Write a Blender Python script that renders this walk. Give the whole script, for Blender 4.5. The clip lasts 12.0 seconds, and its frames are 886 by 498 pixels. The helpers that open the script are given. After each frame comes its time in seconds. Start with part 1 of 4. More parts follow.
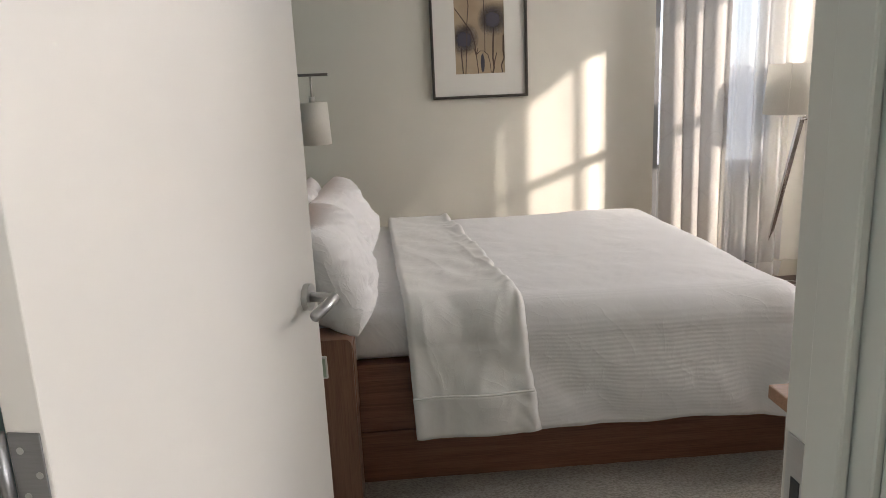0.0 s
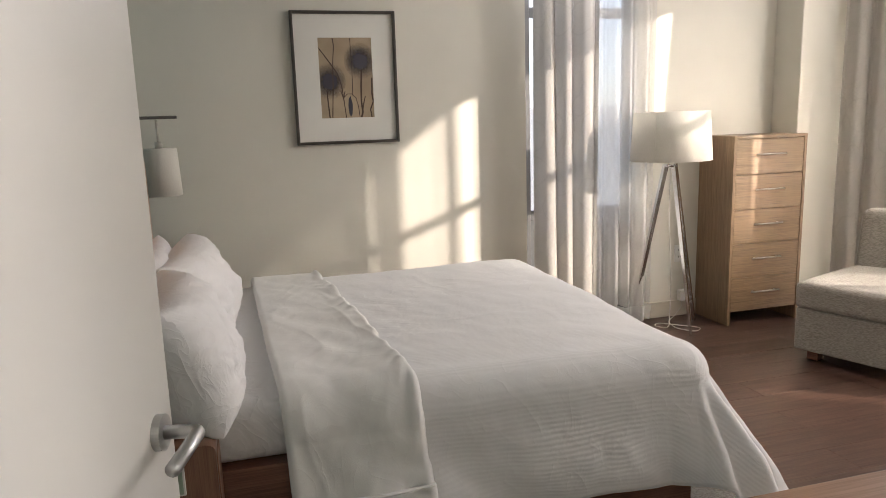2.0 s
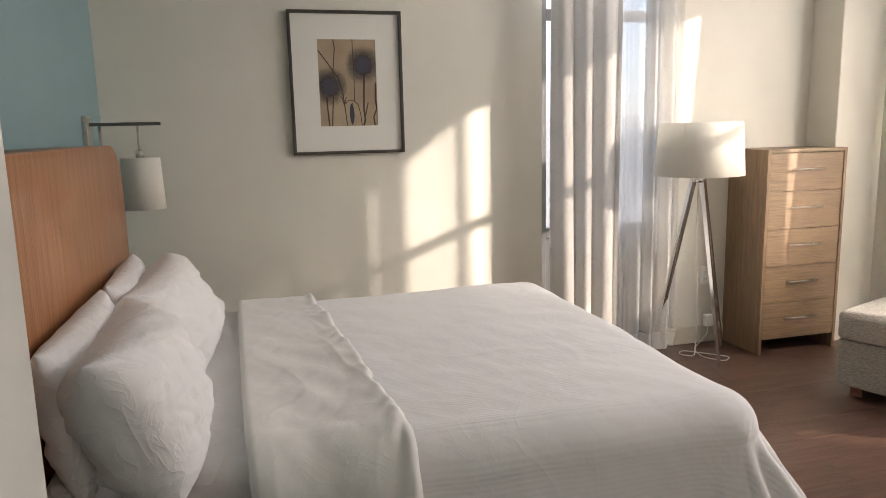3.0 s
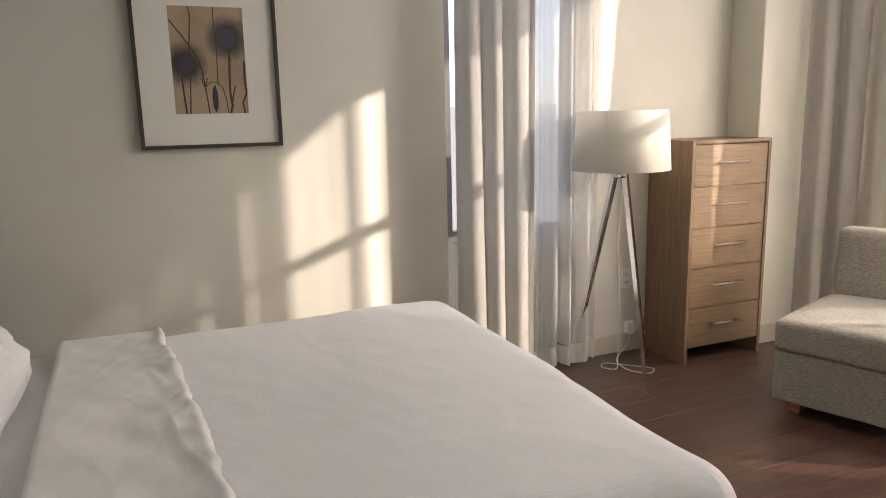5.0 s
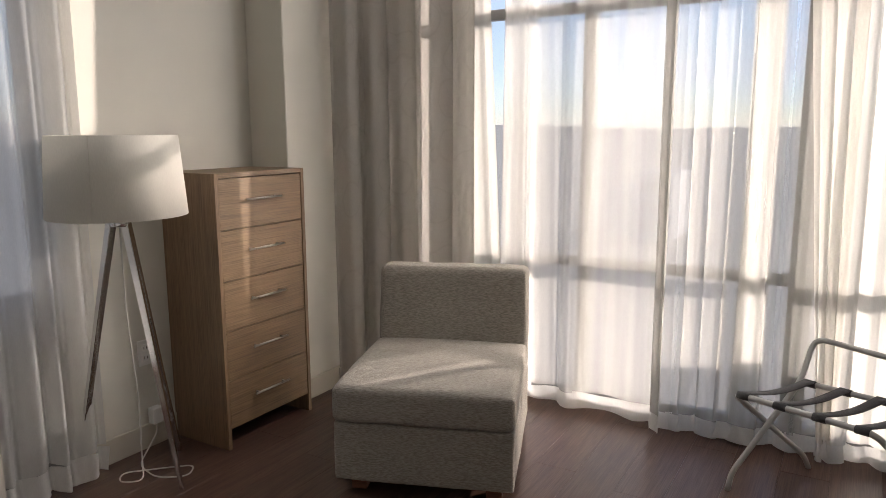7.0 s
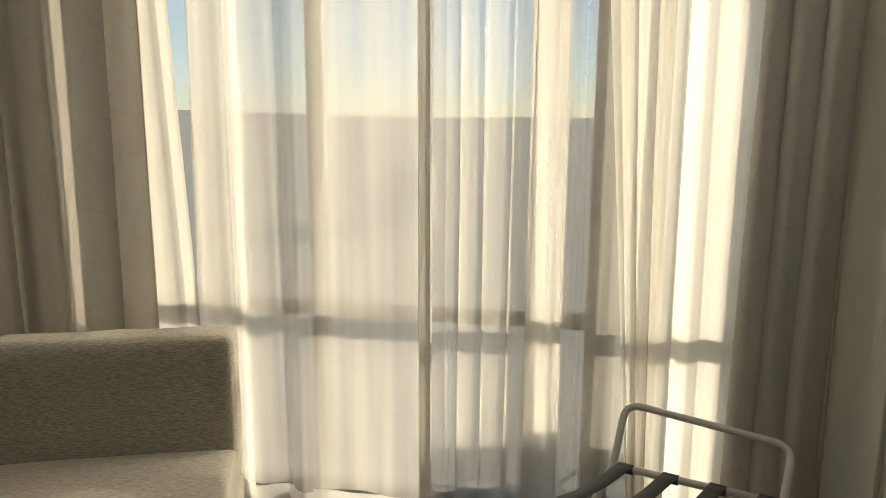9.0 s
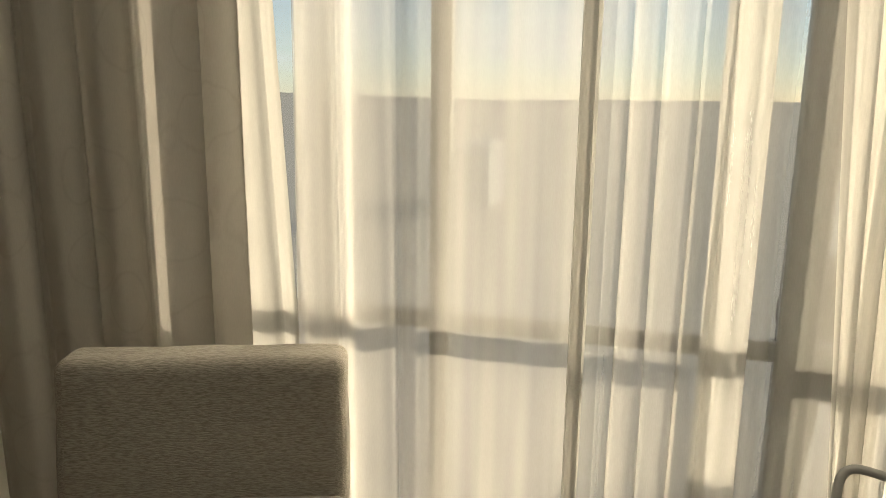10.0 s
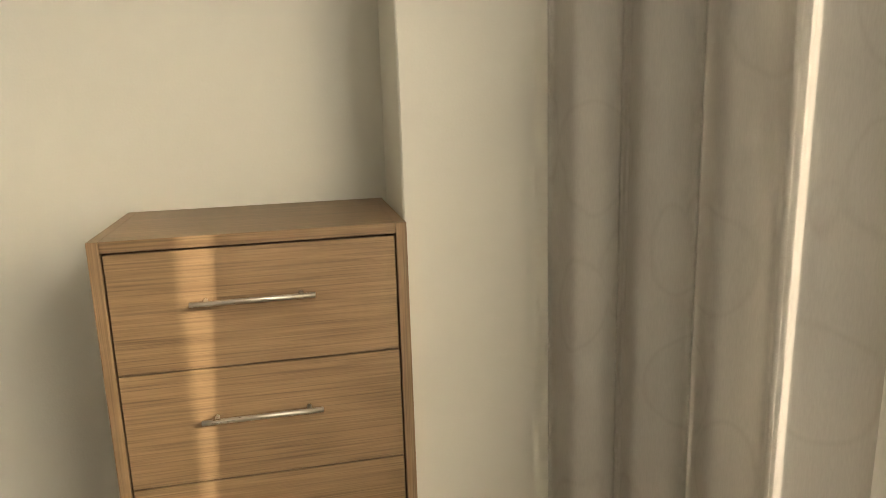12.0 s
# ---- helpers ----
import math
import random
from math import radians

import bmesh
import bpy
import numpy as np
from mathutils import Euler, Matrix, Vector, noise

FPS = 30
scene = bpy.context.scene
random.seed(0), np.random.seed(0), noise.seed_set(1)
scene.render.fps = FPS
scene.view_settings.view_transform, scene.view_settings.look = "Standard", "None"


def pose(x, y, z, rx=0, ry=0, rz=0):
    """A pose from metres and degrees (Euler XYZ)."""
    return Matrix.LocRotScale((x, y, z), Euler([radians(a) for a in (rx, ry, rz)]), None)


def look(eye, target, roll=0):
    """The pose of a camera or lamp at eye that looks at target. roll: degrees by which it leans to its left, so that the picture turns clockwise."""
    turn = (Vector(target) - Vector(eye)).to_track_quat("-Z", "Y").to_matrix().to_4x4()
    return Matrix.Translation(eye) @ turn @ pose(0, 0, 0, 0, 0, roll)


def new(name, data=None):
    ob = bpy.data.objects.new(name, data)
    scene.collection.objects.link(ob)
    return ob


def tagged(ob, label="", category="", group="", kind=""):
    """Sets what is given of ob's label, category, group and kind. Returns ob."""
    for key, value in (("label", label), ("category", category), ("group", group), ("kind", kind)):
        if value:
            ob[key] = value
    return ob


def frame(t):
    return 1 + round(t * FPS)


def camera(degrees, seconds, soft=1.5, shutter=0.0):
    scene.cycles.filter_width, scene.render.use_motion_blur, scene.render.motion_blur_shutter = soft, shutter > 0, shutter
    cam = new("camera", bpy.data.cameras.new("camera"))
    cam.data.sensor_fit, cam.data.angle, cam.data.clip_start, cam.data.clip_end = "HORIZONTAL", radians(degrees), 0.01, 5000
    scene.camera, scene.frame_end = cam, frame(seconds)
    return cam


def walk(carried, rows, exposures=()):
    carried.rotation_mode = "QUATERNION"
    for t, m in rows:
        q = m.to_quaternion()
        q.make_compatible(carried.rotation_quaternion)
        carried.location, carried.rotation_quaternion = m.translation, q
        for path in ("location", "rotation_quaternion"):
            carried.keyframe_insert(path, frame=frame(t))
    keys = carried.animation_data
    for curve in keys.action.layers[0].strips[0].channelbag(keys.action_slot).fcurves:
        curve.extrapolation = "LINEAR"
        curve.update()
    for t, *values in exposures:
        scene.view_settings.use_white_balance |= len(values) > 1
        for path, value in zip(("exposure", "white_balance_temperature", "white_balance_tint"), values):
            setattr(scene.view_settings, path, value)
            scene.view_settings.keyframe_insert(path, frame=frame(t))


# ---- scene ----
cam = camera(64.2, 12.0, soft=0.8)
PATH = [
    (0, (-0.841, 0.591, 1.323), (-0.717, 2.537, 0.878), -2.54),
    (0.5, (-0.846, 0.526, 1.335), (-0.761, 2.479, 0.913), -1.82),
    (1, (-0.861, 0.607, 1.335), (-0.755, 2.558, 0.912), -2.55),
    (1.5, (-0.880, 0.760, 1.358), (-0.550, 2.690, 0.946), -2.98),
    (2, (-0.877, 0.901, 1.369), (-0.355, 2.797, 1.009), -1.85),
    (2.5, (-0.861, 1.046, 1.357), (-0.332, 2.946, 1.026), -1.23),
    (2.7, (-0.818, 1.122, 1.363), (-0.318, 3.030, 1.034), -1.22),
    (4.3, (-0.722, 1.542, 1.368), (-0.212, 3.442, 1.005), -1.97),
    (4.5, (-0.716, 1.631, 1.368), (-0.124, 3.506, 0.999), -1.89),
    (5, (-0.568, 1.754, 1.367), (0.184, 3.570, 0.996), -1.26),
    (5.5, (-0.483, 1.923, 1.356), (0.518, 3.616, 0.995), -0.37),
    (6, (-0.371, 2.098, 1.369), (0.871, 3.627, 1.024), -0.19),
    (6.5, (-0.247, 2.271, 1.383), (1.246, 3.557, 1.042), -0.32),
    (7, (0.002, 2.350, 1.383), (1.701, 3.353, 1.053), -0.24),
    (7.5, (0.224, 2.410, 1.379), (2.081, 3.078, 1.055), 0.32),
    (7.7, (0.308, 2.474, 1.388), (2.212, 3.002, 1.080), 0.64),
    (9.5, (1.226, 2.744, 1.397), (3.161, 3.102, 1.034), 0.33),
    (10, (1.392, 2.937, 1.377), (3.274, 3.475, 0.966), 0.60),
    (10.5, (1.773, 3.009, 1.349), (3.488, 3.950, 0.929), -0.73),
    (11, (1.955, 3.118, 1.383), (3.400, 4.434, 0.957), -0.34),
    (11.5, (2.186, 3.238, 1.397), (3.222, 4.904, 1.008), -0.95),
    (12, (2.377, 3.386, 1.433), (2.783, 5.298, 1.012), -1.74),
]
EXPOSURES = [(0.0, 1.55, 6300, 15), (1.5, 1.46, 6450, 15), (2.5, 1.55, 6450, 15), (4.5, 1.4, 6600, 16), (5.0, 1.3, 6600, 16), (6.0, 0.85, 6400, 19), (7.0, 0.38, 6250, 16), (7.6, 0.36, 7050, 8),
             (9.5, -0.02, 7400, 4), (10.5, -0.04, 7800, 4), (11.0, 0.12, 8000, 5), (11.5, 0.42, 8400, 9), (12.0, 0.92, 7400, 7)]
walk(cam, [(t, look(eye, target, roll)) for t, eye, target, roll in PATH], EXPOSURES)


# ---- world and light ----
WN, WW, WE, WS, WS2, HALL = 4.99, -1.49, 3.3, 1.25, 1.83, -1.6
CEIL = 2.75
SUN_WAY = Vector((-1.0, 0.68, -0.382)).normalized()

world = bpy.data.worlds.new("world")
scene.world = world
world.use_nodes = True
wt = world.node_tree
sky = wt.nodes.new("ShaderNodeTexSky")
sky.sky_type = "NISHITA"
sky.sun_disc = False
sky.sun_elevation = math.asin(-SUN_WAY.z)
sky.dust_density, sky.air_density, sky.ozone_density = 0.15, 0.9, 2.5
sky.sun_rotation = math.atan2(-SUN_WAY.x, -SUN_WAY.y)
cloud = wt.nodes.new("ShaderNodeTexNoise")
cloud.inputs["Scale"].default_value = 5.0
cloud.inputs["Detail"].default_value = 6.0
dirn = wt.nodes.new("ShaderNodeTexCoord")
flat = wt.nodes.new("ShaderNodeMapping")
flat.inputs["Scale"].default_value = (1.0, 1.0, 4.0)
wt.links.new(dirn.outputs["Generated"], flat.inputs["Vector"])
wt.links.new(flat.outputs[0], cloud.inputs["Vector"])
cover = wt.nodes.new("ShaderNodeMapRange")
cover.inputs["From Min"].default_value, cover.inputs["From Max"].default_value = 0.5, 0.75
cover.inputs["To Min"].default_value, cover.inputs["To Max"].default_value = 0.36, 0.95
wt.links.new(cloud.outputs["Fac"], cover.inputs["Value"])
haze = wt.nodes.new("ShaderNodeMix")
haze.data_type = "RGBA"
haze.inputs["B"].default_value = (6.3, 6.8, 7.8, 1)
wt.links.new(cover.outputs[0], haze.inputs["Factor"])
wt.links.new(sky.outputs[0], haze.inputs["A"])
wt.links.new(haze.outputs["Result"], wt.nodes["Background"].inputs[0])
wt.nodes["Background"].inputs[1].default_value = 0.15

sun = new("sun", bpy.data.lights.new("sun", "SUN"))
sun.data.energy = 4.3
sun.data.angle = radians(0.6)
sun.data.color = (1.0, 0.89, 0.74)
sun.matrix_world = look((20, -13, 8), Vector((20, -13, 8)) + SUN_WAY)


def fill_lamp(name, m, sx, sy, power):
    ob = new(name, bpy.data.lights.new(name, "AREA"))
    ob.data.shape, ob.data.size, ob.data.size_y, ob.data.energy = "RECTANGLE", sx, sy, power
    ob.data.color = (1.0, 0.98, 0.96)
    ob.matrix_world = m
    return ob


# added sky-fill lamps, room-side of the curtains; east and north hang high
fill_lamp("sky_fill_east", look((3.08, 2.9, 2.3), (-1.4, 2.7, 1.7)), 1.5, 0.5, 13)
fill_lamp("sky_fill_north", look((1.2, 4.70, 2.38), (-0.4, 2.9, 0.5)), 0.6, 0.4, 3)
fill_lamp("sky_fill_hall", look((1.40, -0.72, 1.5), (-1.2, 1.2, 1.2)), 1.3, 1.6, 34)


# ---- materials ----
def material(name, base, rough=0.5, metal=0.0):
    m = bpy.data.materials.new(name)
    m.use_nodes = True
    nt = m.node_tree
    b = nt.nodes["Principled BSDF"]
    b.inputs["Base Color"].default_value = (*base, 1)
    b.inputs["Roughness"].default_value = rough
    b.inputs["Metallic"].default_value = metal
    return m, nt, b


def coords(nt, scale, rand=False):
    tc = nt.nodes.new("ShaderNodeTexCoord")
    mp = nt.nodes.new("ShaderNodeMapping")
    mp.inputs["Scale"].default_value = scale
    if rand:
        info = nt.nodes.new("ShaderNodeObjectInfo")
        mul = nt.nodes.new("ShaderNodeVectorMath")
        mul.operation = "SCALE"
        mul.inputs[0].default_value = (13.0, 7.0, 5.0)
        nt.links.new(info.outputs["Random"], mul.inputs["Scale"])
        add = nt.nodes.new("ShaderNodeVectorMath")
        nt.links.new(tc.outputs["Object"], add.inputs[0])
        nt.links.new(mul.outputs[0], add.inputs[1])
        nt.links.new(add.outputs[0], mp.inputs["Vector"])
    else:
        nt.links.new(tc.outputs["Object"], mp.inputs["Vector"])
    return mp.outputs[0]


def noise_tex(nt, vec, scale, detail=4.0, rough=0.55):
    n = nt.nodes.new("ShaderNodeTexNoise")
    n.inputs["Scale"].default_value = scale
    n.inputs["Detail"].default_value = detail
    n.inputs["Roughness"].default_value = rough
    nt.links.new(vec, n.inputs["Vector"])
    return n.outputs["Fac"]


def ramp(nt, fac, stops):
    r = nt.nodes.new("ShaderNodeValToRGB")
    while len(r.color_ramp.elements) < len(stops):
        r.color_ramp.elements.new(0.5)
    for e, (p, c) in zip(r.color_ramp.elements, stops):
        e.position = p
        e.color = (*c, 1) if len(c) == 3 else c
    nt.links.new(fac, r.inputs[0])
    return r.outputs[0]


def bump(nt, b, height, strength, dist=0.01):
    n = nt.nodes.new("ShaderNodeBump")
    n.inputs["Strength"].default_value = strength
    n.inputs["Distance"].default_value = dist
    nt.links.new(height, n.inputs["Height"])
    nt.links.new(n.outputs[0], b.inputs["Normal"])
    return n


def shade(c, k):
    return tuple(v * k for v in c)


def paint(name, c, rough=0.6, grain=180, strength=0.12):
    m, nt, b = material(name, c, rough)
    v = coords(nt, (1, 1, 1))
    big = noise_tex(nt, v, 1.3, 3)
    nt.links.new(ramp(nt, big, [(0.3, shade(c, 0.96)), (0.7, shade(c, 1.03))]), b.inputs["Base Color"])
    bump(nt, b, noise_tex(nt, v, grain, 3), strength, 0.003)
    return m


def wood(name, dark, mid, light, axis, rough=0.42, coarse=9.0, rand=False, gloss=0.5, pores=0.0):
    m, nt, b = material(name, mid, rough)
    sc = [14.0, 14.0, 14.0]
    sc["xyz".index(axis)] = 0.9
    v = coords(nt, sc, rand)
    g = noise_tex(nt, v, coarse * 0.35, 8, 0.62)
    sc2 = [110.0, 110.0, 110.0]
    sc2["xyz".index(axis)] = 2.2
    v2 = coords(nt, sc2, rand)
    f = noise_tex(nt, v2, 3.0, 4, 0.6)
    mix = nt.nodes.new("ShaderNodeMath")
    mix.operation = "MULTIPLY_ADD"
    mix.inputs[1].default_value = 0.6
    nt.links.new(f, mix.inputs[0])
    half = nt.nodes.new("ShaderNodeMath")
    half.operation = "MULTIPLY"
    half.inputs[1].default_value = 0.42
    nt.links.new(g, half.inputs[0])
    nt.links.new(half.outputs[0], mix.inputs[2])
    col = ramp(nt, mix.outputs[0], [(0.40, dark), (0.50, mid), (0.61, light)])
    if pores:
        # fine dark pore lines along the grain, bowed by a slow warp
        sc3 = [330.0, 330.0, 330.0]
        sc3["xyz".index(axis)] = 4.0
        pl = noise_tex(nt, coords(nt, sc3, rand), 1.0, 2, 0.5)
        dk = nt.nodes.new("ShaderNodeMix")
        dk.data_type, dk.blend_type = "RGBA", "MULTIPLY"
        dk.inputs["Factor"].default_value = 1.0
        nt.links.new(col, dk.inputs["A"])
        nt.links.new(ramp(nt, pl, [(0.36, (1 - pores,) * 3), (0.48, (1, 1, 1)), (0.62, (1, 1, 1)), (0.72, (1 + 0.3 * pores,) * 3)]), dk.inputs["B"])
        col = dk.outputs["Result"]
    if rand:
        info = nt.nodes.new("ShaderNodeObjectInfo")
        hsv = nt.nodes.new("ShaderNodeHueSaturation")
        mr = nt.nodes.new("ShaderNodeMapRange")
        mr.inputs["To Min"].default_value = 0.86
        mr.inputs["To Max"].default_value = 1.12
        nt.links.new(info.outputs["Random"], mr.inputs["Value"])
        nt.links.new(mr.outputs[0], hsv.inputs["Value"])
        nt.links.new(col, hsv.inputs["Color"])
        col = hsv.outputs[0]
    nt.links.new(col, b.inputs["Base Color"])
    b.inputs["Specular IOR Level"].default_value = gloss
    bump(nt, b, mix.outputs[0], 0.12, 0.002)
    return m


def fabric(name, c, scale=(900, 900, 900), rough=0.9, strength=0.25, c2=None, patch=6.0, crease=0.0):
    m, nt, b = material(name, c, rough)
    v = coords(nt, (1, 1, 1))
    w = noise_tex(nt, coords(nt, scale), 1.0, 2)
    big = noise_tex(nt, v, patch, 3)
    mix = nt.nodes.new("ShaderNodeMix")
    mix.data_type = "RGBA"
    c2 = c2 or shade(c, 0.86)
    nt.links.new(ramp(nt, w, [(0.35, c2), (0.62, c)]), mix.inputs["A"])
    mix.inputs["B"].default_value = (*shade(c, 0.94), 1)
    f = nt.nodes.new("ShaderNodeMath")
    f.operation = "MULTIPLY"
    f.inputs[1].default_value = 0.5
    nt.links.new(big, f.inputs[0])
    nt.links.new(f.outputs[0], mix.inputs["Factor"])
    nt.links.new(mix.outputs["Result"], b.inputs["Base Color"])
    b.inputs["Sheen Weight"].default_value = 0.15
    fine = bump(nt, b, w, strength, 0.002)
    if crease:
        # sharp soft-cloth creases at two sizes
        last = None
        for sc, dist in ((4.0, 0.02), (10.0, 0.008)):
            n = nt.nodes.new("ShaderNodeTexNoise")
            n.inputs["Scale"].default_value = sc
            n.inputs["Detail"].default_value = 2.5
            n.inputs["Distortion"].default_value = 1.2
            nt.links.new(v, n.inputs["Vector"])
            sub = nt.nodes.new("ShaderNodeMath")
            sub.operation = "SUBTRACT"
            sub.inputs[1].default_value = 0.5
            nt.links.new(n.outputs["Fac"], sub.inputs[0])
            ab = nt.nodes.new("ShaderNodeMath")
            ab.operation = "ABSOLUTE"
            nt.links.new(sub.outputs[0], ab.inputs[0])
            pw = nt.nodes.new("ShaderNodeMath")
            pw.operation = "POWER"
            pw.inputs[1].default_value = 0.6
            nt.links.new(ab.outputs[0], pw.inputs[0])
            bp = nt.nodes.new("ShaderNodeBump")
            bp.inputs["Strength"].default_value = crease
            bp.inputs["Distance"].default_value = dist
            bp.invert = True
            nt.links.new(pw.outputs[0], bp.inputs["Height"])
            if last:
                nt.links.new(last, bp.inputs["Normal"])
            last = bp.outputs[0]
        nt.links.new(last, fine.inputs["Normal"])
    return m


def brushed(name, c, rough=0.32):
    m, nt, b = material(name, c, rough, 1.0)
    w = noise_tex(nt, coords(nt, (30, 30, 400)), 1.0, 3)
    nt.links.new(ramp(nt, w, [(0.3, (rough * 0.8,) * 3), (0.7, (min(1, rough * 1.25),) * 3)]), b.inputs["Roughness"])
    return m


def cloth_through(name, c, clear, glow, uneven=0.15, streak=9):
    """Cloth that lets light through: clear is the open part of the weave, glow the part that scatters onward."""
    m = bpy.data.materials.new(name)
    m.use_nodes = True
    nt = m.node_tree
    nt.nodes.remove(nt.nodes["Principled BSDF"])
    out = nt.nodes["Material Output"]
    dif = nt.nodes.new("ShaderNodeBsdfDiffuse")
    tra = nt.nodes.new("ShaderNodeBsdfTranslucent")
    opn = nt.nodes.new("ShaderNodeBsdfTransparent")
    w = noise_tex(nt, coords(nt, (500, 500, 60)), 1.0, 2)
    big = noise_tex(nt, coords(nt, (streak, streak, 0.5)), 1.0, 1.2)
    col = ramp(nt, w, [(0.3, shade(c, 0.93)), (0.7, c)])
    nt.links.new(col, dif.inputs[0])
    nt.links.new(col, tra.inputs[0])
    a = nt.nodes.new("ShaderNodeMixShader")
    a.inputs[0].default_value = glow
    nt.links.new(dif.outputs[0], a.inputs[1])
    nt.links.new(tra.outputs[0], a.inputs[2])
    if clear > 0:
        d = nt.nodes.new("ShaderNodeMixShader")
        mr = nt.nodes.new("ShaderNodeMapRange")
        mr.inputs["From Min"].default_value = 0.3
        mr.inputs["From Max"].default_value = 0.7
        mr.inputs["To Min"].default_value = clear * (1 - uneven)
        mr.inputs["To Max"].default_value = min(0.95, clear * (1 + uneven))
        nt.links.new(big, mr.inputs["Value"])
        nt.links.new(mr.outputs[0], d.inputs[0])
        nt.links.new(a.outputs[0], d.inputs[1])
        nt.links.new(opn.outputs[0], d.inputs[2])
        nt.links.new(d.outputs[0], out.inputs[0])
    else:
        nt.links.new(a.outputs[0], out.inputs[0])
    return m


M_WALL = paint("wall_paint", (0.67, 0.643, 0.57), 0.62)
M_TEAL = paint("teal_wall_paint", (0.20, 0.30, 0.31), 0.6)
M_CEIL = paint("ceiling_paint", (0.72, 0.71, 0.68), 0.7)
M_DOOR = paint("door_paint", (0.62, 0.60, 0.56), 0.32, 90, 0.05)
M_TRIM = paint("trim_paint", (0.52, 0.50, 0.455), 0.42, 90, 0.05)
M_BASE = paint("baseboard_paint", (0.55, 0.51, 0.43), 0.5, 90, 0.05)
M_OAK = wood("light_oak_upright", (0.175, 0.106, 0.056), (0.215, 0.135, 0.073), (0.25, 0.162, 0.091), "z", 0.45, pores=0.28)
M_OAKH = wood("light_oak_level", (0.175, 0.108, 0.056), (0.212, 0.134, 0.071), (0.25, 0.163, 0.09), "x", 0.45, rand=True, pores=0.3)
M_OAKF = wood("light_oak_drawer_front", (0.175, 0.108, 0.056), (0.212, 0.134, 0.071), (0.25, 0.163, 0.09), "x", 0.45, pores=0.3)
M_BED = wood("bed_walnut", (0.16, 0.066, 0.036), (0.215, 0.092, 0.052), (0.27, 0.125, 0.072), "x", 0.4)
M_HEAD = wood("headboard_cherry", (0.30, 0.125, 0.05), (0.37, 0.165, 0.07), (0.44, 0.21, 0.095), "z", 0.35)
M_DESK = wood("desk_cherry", (0.29, 0.155, 0.09), (0.36, 0.20, 0.122), (0.43, 0.245, 0.158), "x", 0.36)
M_NIGHT = wood("nightstand_cherry", (0.21, 0.105, 0.065), (0.26, 0.135, 0.085), (0.31, 0.165, 0.105), "z", 0.38)
M_PLANK = wood("floor_plank", (0.062, 0.032, 0.023), (0.095, 0.051, 0.036), (0.135, 0.077, 0.055), "x", 0.3, rand=True)
M_GAP = paint("floor_joint", (0.03, 0.018, 0.013), 0.8)
M_RUG = fabric("grey_carpet", (0.40, 0.365, 0.32), (120, 210, 120), 1.0, 1.0, (0.17, 0.15, 0.13), 4)
M_LINEN = fabric("white_linen", (0.88, 0.865, 0.86), (700, 700, 700), 0.85, 0.08, (0.84, 0.82, 0.81), 6.0, 0.45)


def ribbed_linen():
    """White cotton with a fine woven rib that runs the length of the bed."""
    m = fabric("white_ribbed_cotton", (0.88, 0.86, 0.855), (700, 700, 700), 0.85, 0.08, (0.85, 0.83, 0.825), 6.0, 0.13)
    nt = m.node_tree
    tc = nt.nodes.new("ShaderNodeTexCoord")
    dot = nt.nodes.new("ShaderNodeVectorMath")
    dot.operation = "DOT_PRODUCT"
    dot.inputs[1].default_value = (0.0, 1.0, -1.0)
    nt.links.new(tc.outputs["Object"], dot.inputs[0])
    mul = nt.nodes.new("ShaderNodeMath")
    mul.operation = "MULTIPLY"
    mul.inputs[1].default_value = 2 * math.pi / 0.012
    nt.links.new(dot.outputs["Value"], mul.inputs[0])
    sn = nt.nodes.new("ShaderNodeMath")
    sn.operation = "SINE"
    nt.links.new(mul.outputs[0], sn.inputs[0])
    pb = nt.nodes["Principled BSDF"]
    under = pb.inputs["Normal"].links[0].from_socket
    rib = bump(nt, pb, sn.outputs[0], 0.09, 0.002)
    nt.links.new(under, rib.inputs["Normal"])
    return m


M_DUVET = ribbed_linen()
M_FLAP = fabric("ivory_linen", (0.87, 0.85, 0.82), (700, 700, 700), 0.85, 0.08, (0.83, 0.805, 0.775), 6.0, 0.12)


def drape_cloth():
    """Taupe blackout cloth with a faint woven pattern of loose rings."""
    m = cloth_through("taupe_drape", (0.575, 0.55, 0.515), 0.0, 0.36)
    nt = m.node_tree
    vo = nt.nodes.new("ShaderNodeTexVoronoi")
    vo.inputs["Scale"].default_value = 5.5
    warp = nt.nodes.new("ShaderNodeVectorMath")
    n = nt.nodes.new("ShaderNodeTexNoise")
    n.inputs["Scale"].default_value = 5.0
    v = coords(nt, (1, 1, 0.8))
    nt.links.new(v, n.inputs["Vector"])
    mul = nt.nodes.new("ShaderNodeVectorMath")
    mul.operation = "SCALE"
    mul.inputs["Scale"].default_value = 0.10
    nt.links.new(n.outputs["Color"], mul.inputs[0])
    nt.links.new(v, warp.inputs[0])
    nt.links.new(mul.outputs[0], warp.inputs[1])
    nt.links.new(warp.outputs[0], vo.inputs["Vector"])
    ring = ramp(nt, vo.outputs["Distance"], [(0.40, (1, 1, 1)), (0.435, (0.72, 0.70, 0.68)), (0.47, (1, 1, 1))])
    mix = nt.nodes.new("ShaderNodeMix")
    mix.data_type, mix.blend_type = "RGBA", "MULTIPLY"
    mix.inputs["Factor"].default_value = 0.36
    dif = next(x for x in nt.nodes if x.type == "BSDF_DIFFUSE")
    src = dif.inputs[0].links[0].from_socket
    nt.links.new(src, mix.inputs["A"])
    nt.links.new(ring, mix.inputs["B"])
    nt.links.new(mix.outputs["Result"], dif.inputs[0])
    return m


